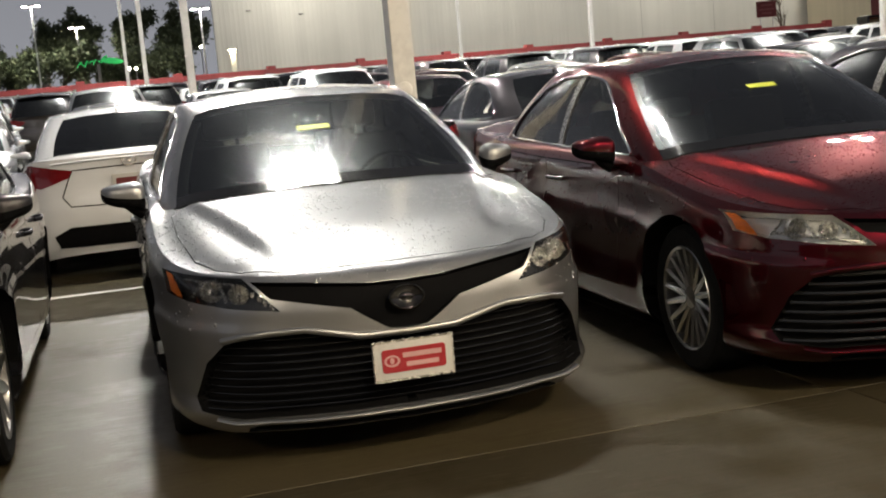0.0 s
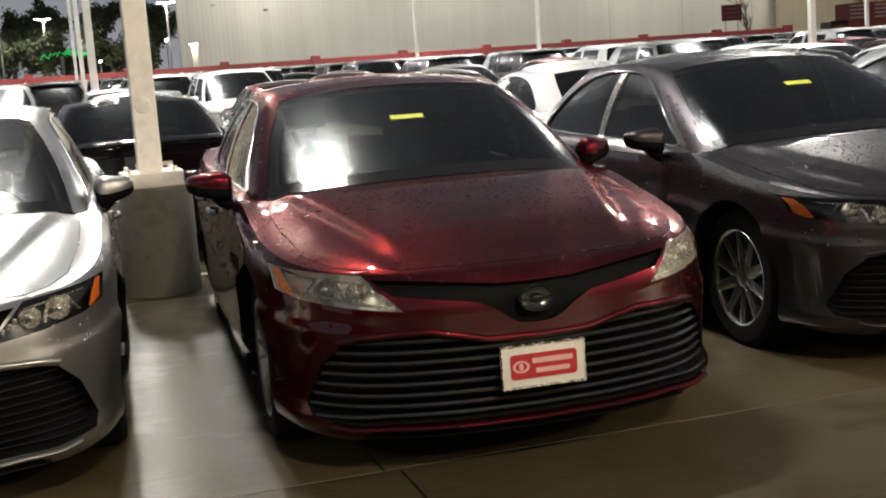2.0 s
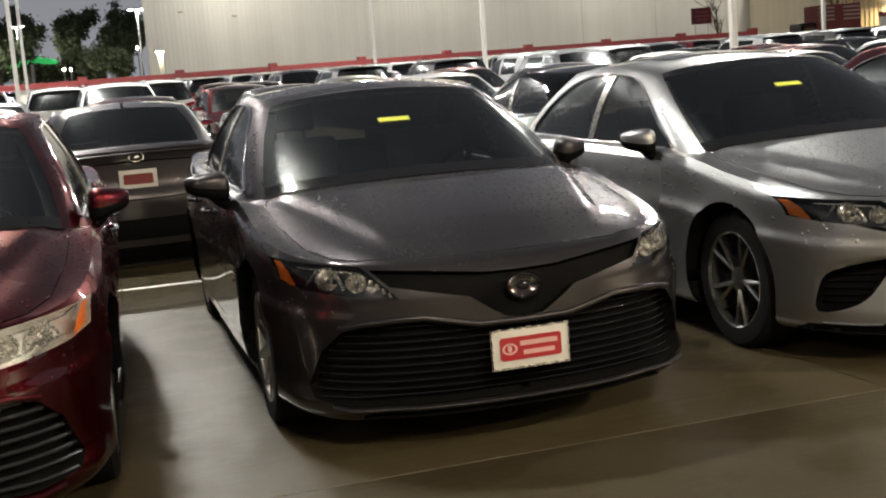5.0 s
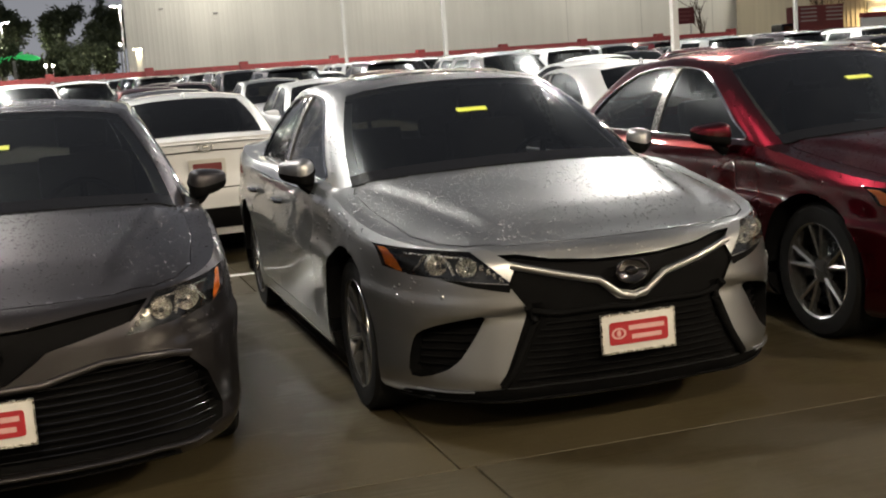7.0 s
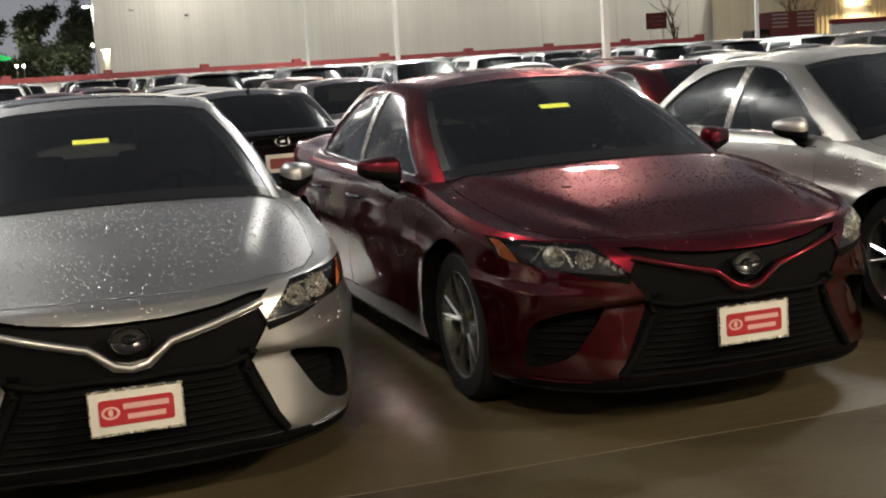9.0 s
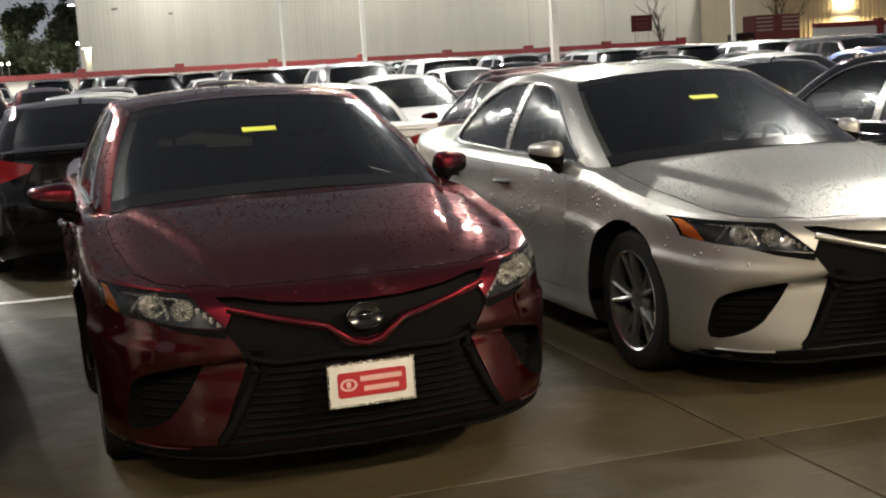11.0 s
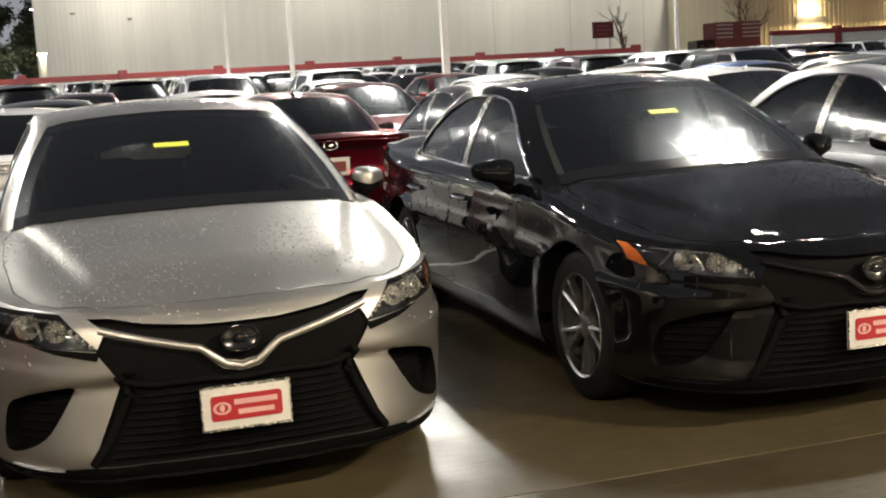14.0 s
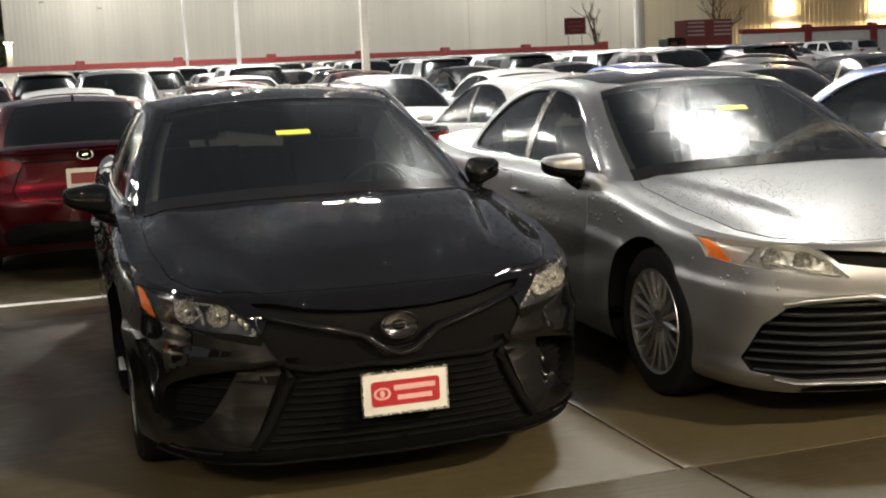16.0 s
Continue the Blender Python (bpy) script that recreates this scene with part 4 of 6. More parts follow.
    lathe(s, [(0.175 + 0.014 * math.cos(a), 0.014 * math.sin(a)) for a in np.linspace(0, 2 * math.pi, 9)[:-1]], 24, pose(0.36, 1.80, 0.90, 0, 0, -90) @ pose(0, 0, 0, 0, 24, 0), closed=True)
    for a in (0, 120, 240):
        tube(s, [Vector((0.36, 1.80, 0.90)), pose(0.36, 1.80, 0.90, 0, 0, -90) @ pose(0, 0, 0, 0, 24, 0) @ Vector((0, 0.17 * math.cos(radians(a + 90)), 0.17 * math.sin(radians(a + 90))))], 0.016, 6)
    out["steering_wheel"] = mesh_of("steering_wheel", s, 60)
    c = bmesh.new()
    box(c, -0.25, 0.25, 2.05, 2.55, 0.34, 0.55, 0.06)
    bk = bmesh.new()
    box(bk, -0.24, 0.24, -0.06, 0.06, 0, 0.62, 0.05)
    box(bk, -0.13, 0.13, -0.045, 0.045, 0.66, 0.82, 0.035)
    box(bk, -0.07, -0.05, -0.01, 0.01, 0.60, 0.68)
    box(bk, 0.05, 0.07, -0.01, 0.01, 0.60, 0.68)
    bmesh.ops.transform(bk, matrix=pose(0, 2.56, 0.48, -14, 0, 0), verts=bk.verts[:])
    out["seat"] = mesh_of("seat", join(c, bk), 45)
    r = bmesh.new()
    box(r, -0.66, 0.66, 3.10, 3.55, 0.34, 0.55, 0.06)
    rb = box(bmesh.new(), -0.66, 0.66, -0.07, 0.07, 0, 0.58, 0.05)
    for x in (-0.42, 0.42):
        box(rb, x - 0.13, x + 0.13, -0.05, 0.05, 0.59, 0.72, 0.04)
    bmesh.ops.transform(rb, matrix=pose(0, 3.58, 0.46, -20, 0, 0), verts=rb.verts[:])
    box(r, -0.62, 0.62, 3.70, 4.22, 0.94, 0.97, 0.01)
    out["bench"] = mesh_of("rear_bench", join(r, rb), 45)
    out["floor"] = mesh_of("cabin_floor", box(bmesh.new(), -0.78, 0.78, 1.0, 4.2, 0.28, 0.33), 30)
    # a white dealer plate with a red field, an oval and two bars
    p = bmesh.new()
    box(p, -0.153, 0.153, -0.004, 0.004, -0.076, 0.076, 0.003)
    out["plate"] = mesh_of("number_plate", p, 30)
    fr = tube(bmesh.new(), [(-0.150, -0.003, -0.073), (0.150, -0.003, -0.073), (0.150, -0.003, 0.073), (-0.150, -0.003, 0.073)], 0.006, 6, closed=True, up=Vector((0, 1, 0)))
    out["plate_frame"] = mesh_of("plate_frame", fr, 40)
    out["plate_field"] = mesh_of("plate_field", rounded_slab(0.120, 0.043, 0.012, -0.0075, -0.004), 30)
    mk = bmesh.new()
    lathe(mk, [(0.021, -0.001), (0.030, -0.001), (0.030, 0.001), (0.021, 0.001)], 20, pose(-0.083, -0.0085, 0, 0, 0, -90) @ Matrix.Diagonal((1, 1, 0.72, 1)), closed=True)
    bmesh.ops.create_uvsphere(mk, u_segments=10, v_segments=6, radius=1, matrix=pose(-0.083, -0.0085, 0) @ Matrix.Diagonal((0.009, 0.001, 0.013, 1)))
    out["plate_oval"] = mesh_of("plate_oval", mk, 40)
    for k, (x0, x1, z0, z1) in enumerate(((-0.042, 0.104, 0.008, 0.026), (-0.030, 0.092, -0.026, -0.009))):
        out["plate_bar%d" % k] = mesh_of("plate_bar", box(bmesh.new(), x0, x1, -0.0092, -0.0075, z0, z1), 30)
    e = bmesh.new()
    lathe(e, [(0.060 + 0.0075 * math.cos(a), 0.006 * math.sin(a)) for a in np.linspace(0, 2 * math.pi, 9)[:-1]], 28, pose(0, 0, 0, 0, 0, -90) @ Matrix.Diagonal((1, 1.15, 0.80, 1)), closed=True)
    bmesh.ops.create_uvsphere(e, u_segments=16, v_segments=8, radius=1, matrix=pose(0, 0.0, 0) @ Matrix.Diagonal((0.030, 0.006, 0.017, 1)))
    out["emblem"] = mesh_of("emblem", e, 60)
    out["emblem_back"] = mesh_of("emblem_back", lathe(bmesh.new(), [(0.001, -0.006), (0.055, -0.002), (0.062, 0.004)], 24, pose(0, 0, 0, 0, 0, -90) @ Matrix.Diagonal((1, 1.15, 0.80, 1))), 60)
    out["sticker"] = mesh_of("windscreen_sticker", box(bmesh.new(), -0.079, 0.079, -0.022, 0.022, -0.0006, 0.0006), 30)
    top = bmesh.new()
    top.from_mesh(CABINS["sedan"]["roof"])
    roof = Skin(top)
    for key, poly in (("sunroof", [(-0.01, 2.42), (0.35, 2.43), (0.40, 2.48), (0.40, 2.99), (0.35, 3.04), (-0.01, 3.05)]), ("panorama", [(-0.01, 2.185), (0.40, 2.215), (0.49, 2.33), (0.49, 3.0), (0.42, 3.12), (-0.01, 3.14)])):
        out[key] = mesh_of("sunroof", trimmed(join(roof.patch(poly, "z", 0.005, 0.06), roof.rim(poly, "z", 0.005, -0.012))), 40)
    return out


def rain_film(tree, count, area, seed, lo=0.0018, hi=0.0060, side=False):
    """Beads of rain on a surface, as one mesh of low domes: on top, or down the two sides."""
    rg = random.Random(seed)
    verts, faces = [], []
    x0, x1, y0, y1 = area
    made = 0
    for _ in range(count * 4):
        if made >= count:
            break
        x, y = rg.uniform(x0, x1), rg.uniform(y0, y1)
        if side:
            e = rg.choice((-1, 1))
            p, n, _, _ = tree.ray_cast(Vector((2.0 * e, y, x)), Vector((-e, 0, 0)))
        else:
            p, n, _, _ = tree.ray_cast(Vector((x, y, 3)), Vector((0, 0, -1)))
        if p is None or (not side and n.z < 0.45) or noise.noise(Vector((x * 3.1 + seed, y * 3.1, 0.3))) < rg.uniform(-0.55, 0.25):
            continue
        if side and abs(p.x) < 0.45:
            continue
        made += 1
        r = lo + (hi - lo) * rg.random() ** 2.2
        a = n.cross(Vector((0, 1, 0.01))).normalized()
        b = n.cross(a)
        ex, k = rg.uniform(0.8, 1.35), len(verts)
        for rr, h in ((1.0, -0.02), (0.69, 0.26)):
            for q in range(5):
                w = 2 * math.pi * q / 5
                verts.append(p + (a * math.cos(w) * ex + b * math.sin(w)) * r * rr + n * r * h)
        verts.append(p + n * r * 0.39)
        for q in range(5):
            e = (q + 1) % 5
            faces.append((k + q, k + e, k + 5 + e, k + 5 + q))
            faces.append((k + 5 + q, k + 5 + e, k + 10))
    me = bpy.data.meshes.new("rain_film")
    me.from_pydata([tuple(v) for v in verts], [], faces)
    for f in me.polygons:
        f.use_smooth = True
    return me


def tree_of(*meshes):
    bm = bmesh.new()
    for me in meshes:
        bm.from_mesh(me)
    from mathutils import bvhtree as bt
    out = bt.BVHTree.FromBMesh(bm)
    bm.free()
    return out


FRONTS = {k: sedan_front(k) for k in ("sport", "plain", "deluxe")}
COMMON = sedan_common()


from mathutils import bvhtree
_screen = bmesh.new()
_screen.from_mesh(CABINS["sedan"]["windscreen"])
SCREEN_Z = bvhtree.BVHTree.FromBMesh(_screen).ray_cast(Vector((0.0, 1.742, 3)), Vector((0, 0, -1)))[0].z


for k in FRONTS:
    _t = tree_of(FRONTS[k]["body"], FRONTS[k]["hood"])
    FRONTS[k]["drops"] = rain_film(_t, 4800, (-0.88, 0.88, 0.05, 1.45), 3, 0.0018, 0.0064)
    _t = tree_of(FRONTS[k]["body"], FRONTS[k]["front_door"][0], FRONTS[k]["front_door"][1], FRONTS[k]["rear_door"][0], FRONTS[k]["rear_door"][1])
    FRONTS[k]["side_drops"] = rain_film(_t, 1500, (0.55, 0.99, 0.15, 4.5), 4, 0.003, 0.0100, True)
_t = tree_of(CABINS["sedan"]["roof"], CABINS["sedan"]["windscreen"])
COMMON["roof_drops"] = rain_film(_t, 2600, (-0.62, 0.62, 2.15, 3.55), 5, 0.0022, 0.0068)
COMMON["pillar_drops"] = rain_film(tree_of(CABINS["sedan"]["roof"]), 420, (0.98, 1.40, 1.5, 3.7), 6, 0.004, 0.010, True)
COMMON["screen_drops"] = rain_film(_t, 1800, (-0.72, 0.72, 1.22, 2.14), 8, 0.0012, 0.0034)


def front_row_sedan(x, y, turn, paint, style, label, plate_z=0.48, sticker_x=-0.016, sunroof=False, folded=False, beads=True):
    f, k = FRONTS[style], COMMON
    car = new("sedan")
    car.matrix_basis = pose(x, y, 0, 0, 0, turn)
    tagged(car, label, "car", "front row of parked sedans")
    body = shared("body", f["body"], paint, car)
    hood = shared("hood", f["hood"], paint, car)
    if beads:
        tagged(shared("rain_film", f["drops"], paint, body), kind="stuff")
    if beads:
        tagged(shared("rain_film", f["side_drops"], paint, body), kind="stuff")
    for s in (0, 1):
        for key, hk in (("front_door", "handle_front"), ("rear_door", "handle_rear")):
            door = shared("door", f[key][s], paint, car)
            shared("door_handle", k[hk][s], paint if style == "plain" else CHROME, door)
        lamp = shared("headlight", f["headlight"][s], LAMP_BOWL if style == "deluxe" else LAMP_DARK, car, "clear headlight with an amber corner")
        shared("reflector", f["reflector"][s], REFLECTOR, lamp)
        shared("turn_signal", f["amber"][s], AMBER, lamp, "amber turn signal")
        shared("lens", f["lens"][s], LENS, lamp)
        mirror = shared("mirror", k["mirror"][s], paint, car)
        if folded or s == 0:
            g = 1 if s == 0 else -1
            mirror.matrix_basis = pose((0.862 if folded else 0.85) * g, 1.745, 0.006, 0, 0, (44 if folded else 26) * g) @ pose(-0.885 * g, -1.745, 0)
        shared("mirror_base", k["mirror_base"][s], TRIM, mirror, "black mirror underside")
        shared("mirror_arm", k["mirror_arm"][s], TRIM, mirror)
        shared("mirror_glass", k["mirror_glass"][s], CHROME, mirror)
        shared("window_moulding", CABINS["sedan"]["moulding"][s], CHROME, car, "bright window moulding")
        shared("door_post", CABINS["sedan"]["post"][s], PILLAR_SHEEN, car, "gloss black door post painted pale like its reflection")
        shared("pillar_trim", f["pillar_trim"][s], CABINLIGHT, car)
        if style == "sport":
            intake = shared("side_intake", f["intake"][s], TRIM, car)
            for vane in f["vanes"]:
                shared("vane", vane[s], TRIM, intake)
            shared("bumper_blade", f["blade"][s], paint, car)
            shared("lamp_shade_trim", f["shade"][s], TRIM, car, "black strip under the headlight")
    shared("upper_grille", f["slit"], MESH_BLACK, car)
    mouth = shared("lower_grille", f["mouth"], TRIM, car)
    for sl in f["slats"]:
        shared("slat", sl, {"sport": TRIM, "plain": GLOSSBLACK, "deluxe": SATIN_DARK}[style], mouth)
    shared("grille_surround", f["ribs"], {"sport": TRIM, "plain": paint, "deluxe": paint}[style], car)
    shared("grille_bar", f["vbar"], paint, car)
    shared("chin_spoiler", f["lip"], TRIM, car)
    shared("windscreen_seal", f["seal"], TRIM, car)
    shared("headliner", f["headliner"], CABINLIGHT, car)
    for a in SIMPLE["sedan"][1]:
        shared("wheel_arch", a, TRIM, car)
    cab = CABINS["sedan"]
    roof = shared("roof", cab["roof"], paint, car)
    if beads:
        tagged(shared("rain_film", k["roof_drops"], paint, roof), kind="stuff")
    if beads:
        tagged(shared("rain_film", k["pillar_drops"], paint, roof), kind="stuff")
    if sunroof:
        shared("sunroof", k["panorama" if style == "deluxe" else "sunroof"], GLOSSBLACK, car, "dark glass sunroof panel")
    screen = shared("windscreen", cab["windscreen"], SCREEN_GLASS, car)
    if beads:
        tagged(shared("rain_film", k["screen_drops"], WATER, screen), kind="stuff")
    shared("windscreen_border", f["frit"], GLOSSBLACK, screen, "black printed border")
    st = shared("windscreen_sticker", k["sticker"], STICKER, screen, "blank yellow sticker strip")
    st.matrix_basis = pose(sticker_x, 1.742, SCREEN_Z + 0.002, 24.0, 0, 0)
    shared("rear_window", cab["rear_window"], REAR_GLASS, car)
    for key in ("front_side_window", "rear_side_window"):
        shared(key, cab[key], SIDE_GLASS, car)
        shared(key, cab[key + "_b"], SIDE_GLASS, car)
    shared("wiper", k["wiper"], TRIM, car)
    shared("dashboard", k["dashboard"], CABIN, car)
    shared("steering_wheel", k["steering_wheel"], TRIM, car)
    for sx in (-0.37, 0.37):
        seat = shared("seat", k["seat"], CABIN, car)
        seat.matrix_basis = pose(sx, 0, 0.06)
    shared("rear_bench", k["bench"], CABIN, car)
    shared("cabin_floor", k["floor"], CABIN, car)
    e = shared("emblem", k["emblem"], EMBLEM, car, "plain chrome oval emblem")
    e.matrix_basis = pose(0, 0.026, 0.630, -8, 0, 0) @ Matrix.Scale(0.9, 4)
    shared("emblem_back", k["emblem_back"], GLOSSBLACK, e)
    plate = shared("number_plate", k["plate"], PLATE_WHITE, car, "white dealer plate with a red field")
    plate.matrix_basis = pose(0, 0.004, plate_z - 0.076)
    shared("plate_frame", k["plate_frame"], SATIN, plate)
    field = shared("plate_field", k["plate_field"], PLATE_RED, plate)
    shared("plate_oval", k["plate_oval"], PLATE_INK, plate)
    shared("plate_bar", k["plate_bar0"], PLATE_INK, plate)
    shared("plate_bar", k["plate_bar1"], PLATE_INK, plate)
    add_wheels(car, FORMS["sedan"], {"sport": "split", "plain": "ten", "deluxe": "multi"}[style], DARKALLOY_FACE if style == "sport" else ALLOY)
    return car


def arch_liner(form, skin):
    bms = []
    for ay in form.c["axles"]:
        ring = [p for p in circle(ay, form.c["wheel"] + 0.005, form.c["wheel"] + 0.045, 40) if p[1] > form.c["sill"] - 0.02]
        ring.sort(key=lambda p: math.atan2(p[1] - form.c["wheel"], ay - p[0]) % (2 * math.pi) if p[1] > form.c["wheel"] else (math.atan2(p[1] - form.c["wheel"], ay - p[0])))
        bm = bmesh.new()
        a = [skin.at("x", *p, -0.002) for p in ring]
        va = [bm.verts.new(p) for p in a]
        vb = [bm.verts.new((p.x - 0.30, p.y, p.z)) for p in a]
        for k in range(len(a) - 1):
            bm.faces.new((va[k], va[k + 1], vb[k + 1], vb[k]))
        hub = bm.verts.new((vb[0].co.x, ay, form.c["wheel"]))
        for k in range(len(a) - 1):
            bm.faces.new((vb[k], vb[k + 1], hub))
        bms.append(pair("wheel_arch", bm, 40))
    return [m for p in bms for m in p]


def simple_body(kind):
    f = FAR_FORMS[kind]
    bm = half_body(f)
    skin = Skin(bm)
    arches(f, bm)
    return mesh_of("body", mirrored(bm), 40), arch_liner(f, skin), skin


SIMPLE = {k: simple_body(k) for k in FAR_FORMS}

ROW = [
    (-2.38, 2.60, -2.2, GREY, "plain", "rain-wet dark grey sedan parked nose-out in the row", False),
    (0.0, 2.525, -2.35, SILVER, "plain", "rain-wet silver sedan with a black slatted grille", False),
    (2.252, 2.13, -3.3, RED, "deluxe", "rain-wet ruby red sedan with a bright-barred grille", False),
    (4.65, 2.45, -1.94, GREY, "plain", "rain-wet dark grey sedan with a black slatted grille", False),
    (6.957, 2.454, -0.95, SILVER, "sport", "rain-wet silver sport sedan with bumper side intakes", True),
    (9.262, 2.429, -0.04, RED, "sport", "rain-wet ruby red sport sedan with bumper side intakes", False),
    (11.656, 2.55, -0.95, PALE, "sport", "rain-wet pale silver sport sedan with side intakes", False),
    (14.115, 2.408, -1.87, BLACK, "sport", "rain-wet black sport sedan with bumper side intakes", False),
    (16.354, 2.256, -2.75, SILVER, "deluxe", "rain-wet silver sedan with a bright-barred grille and dark roof glass", True),
    (18.75, 2.15, -2.8, BLUE, "plain", "rain-wet blue sedan parked nose-out in the row", False),
]
for x, y, turn, paint, style, label, sun in ROW:
    front_row_sedan(x, y, turn, paint, style, label, sunroof=sun, folded=style == "sport" and paint in (SILVER, PALE), beads=-2 < x < 18)


# ---- cars of the rows behind ----
def kit(kind):
    """Rear and front fittings for the plainer cars behind, as shared meshes."""
    f, skin = FAR_FORMS[kind], SIMPLE[kind][2]
    up = 0.0 if kind == "sedan" else 0.10
    tail = [(0.85, 0.985 + up), (0.78, 1.0 + up), (0.46, 0.935 + up), (0.50, 0.875 + up), (0.72, 0.80 + up), (0.845, 0.83 + up)]
    lid = [(-0.01, 0.945 + up), (0.46, 0.935 + up), (0.50, 0.86 + up), (0.56, 0.72 + up), (0.50, 0.64 + up), (-0.01, 0.63 + up)]
    valance = [(-0.01, 0.47 + up), (0.52, 0.47 + up), (0.66, 0.40 + up), (0.62, 0.30), (-0.01, 0.30)]
    head = [(0.85, 0.765 + up), (0.60, 0.745 + up), (0.46, 0.64 + up), (0.77, 0.66 + up)]
    mouth = [(-0.01, 0.49 + up), (0.50, 0.53 + up), (0.66, 0.50 + up), (0.74, 0.28), (-0.01, 0.25)]
    slit = [(-0.01, 0.67 + up), (0.44, 0.70 + up), (0.40, 0.65 + up), (-0.01, 0.58 + up)]
    k = {}
    k["tail_light"] = pair("tail_light", join(skin.patch(tail, "r", 0.006, 0.05), skin.rim(tail, "r", 0.0, 0.006)), 60)
    seam = tube(bmesh.new(), skin.line(lid, "r", 0.001, 0.05), 0.006, 5, up=Vector((0, 1, 0)))
    k["boot_seam"] = mesh_of("boot_seam", trimmed(seam), 60)
    k["rear_valance"] = mesh_of("rear_valance", trimmed(skin.patch(valance, "r", 0.009, 0.045)), 40)
    k["headlight"] = pair("headlight", skin.patch(head, "y", 0.005, 0.05), 60)
    k["grille"] = mesh_of("grille", trimmed(join(skin.patch(mouth, "y", 0.006, 0.045), skin.patch(slit, "y", 0.006, 0.045))), 40)
    lip = tube(bmesh.new(), skin.line([(0.0, 1.015 + up), (0.35, 1.012 + up), (0.62, 0.998 + up)], "r", 0.006, 0.06), 0.014, 6, flat=0.6)
    k["boot_lip"] = mesh_of("boot_lip", mirrored(lip), 60)
    p = skin.at("r", 0.0, 0.80 + up, 0.008)
    k["plate_at"] = p
    k["emblem_at"] = skin.at("r", 0.0, 0.985 + up, 0.016)
    b, last = f.bounds, len(f.cabin)
    lo, hi = f.cabin[0], f.cabin[last - 2]
    ring = [lo[i] for i in range(b[4], b[7] + 1)] + [hi[i] for i in range(b[7], b[4] - 1, -1)]
    k["moulding"] = FAR_CABINS["sedan"]["moulding"] if kind == "sedan" else pair("window_moulding", tube(bmesh.new(), [Vector(q) + Vector((0.004, 0, 0.002)) for q in ring], 0.009, 5, closed=True), 60)
    sb = f.cabin[0][b[8]:]
    k["rear_seal"] = mesh_of("rear_window_seal", mirrored(tube(bmesh.new(), [Vector(q) + Vector((0, 0.004, 0.004)) for q in sb], 0.012, 5, flat=0.5)), 60)
    c = bmesh.new()
    y0 = 1.9 if kind == "suv" else 2.1
    h = 0.12 if kind == "suv" else 0.0
    for sx in (-0.37, 0.37):
        box(c, sx - 0.24, sx + 0.24, y0 + 0.35, y0 + 0.5, 0.5 + h, 1.08 + h, 0.05)
        box(c, sx - 0.12, sx + 0.12, y0 + 0.42, y0 + 0.52, 1.10 + h, 1.26 + h, 0.04)
    box(c, -0.62, 0.62, y0 + 1.25, y0 + 1.42, 0.5 + h, 1.04 + h, 0.05)
    box(c, -0.74, 0.74, 1.35, y0 + 1.9, 0.30, 0.36 + h)
    box(c, -0.70, 0.70, 1.38, 1.72, 0.6, 0.93 + h, 0.05)
    k["interior"] = mesh_of("cabin", c, 40)
    if kind == "suv":
        r = bmesh.new()
        pts = [Vector(q) for q in f.rail[b[4]:b[8]]]
        tube(r, [q + Vector((-0.03, 0, 0.055)) for q in pts[2:-2]], 0.016, 6)
        k["roof_rail"] = pair("roof_rail", r, 60)
        sp = [f.rail[i] for i in range(b[8], f.n)]
        k["spoiler"] = mesh_of("roof_spoiler", mirrored(tube(bmesh.new(), [Vector(q) + Vector((0, 0.05, 0.0)) for q in sp], 0.045, 6, flat=0.45)), 60)
    ant = tube(bmesh.new(), [(0, f.rail[-1][1] - 0.18, f.rail[-1][2] + 0.02), (0, f.rail[-1][1] - 0.10, f.rail[-1][2] + 0.05), (0, f.rail[-1][1] - 0.07, f.rail[-1][2] + 0.02)], 0.012, 6)
    k["antenna"] = mesh_of("antenna_fin", ant, 60)
    return k


KITS = {k: kit(k) for k in FAR_FORMS}


def plain_wheel(radius):
    t = lathe(bmesh.new(), [(0.001, 0.07), (radius * 0.2, 0.075), (radius * 0.68, 0.09), (radius * 0.72, 0.10), (radius * 0.93, 0.104), (radius, 0.06), (radius, -0.08), (radius * 0.7, -0.10)], 16)
    bmesh.ops.recalc_face_normals(t, faces=t.faces[:])
    return mesh_of("wheel", t, 35)


FAR_WHEEL = {"sedan": plain_wheel(0.334), "suv": plain_wheel(0.352)}
MIRRORS = COMMON["mirror"]


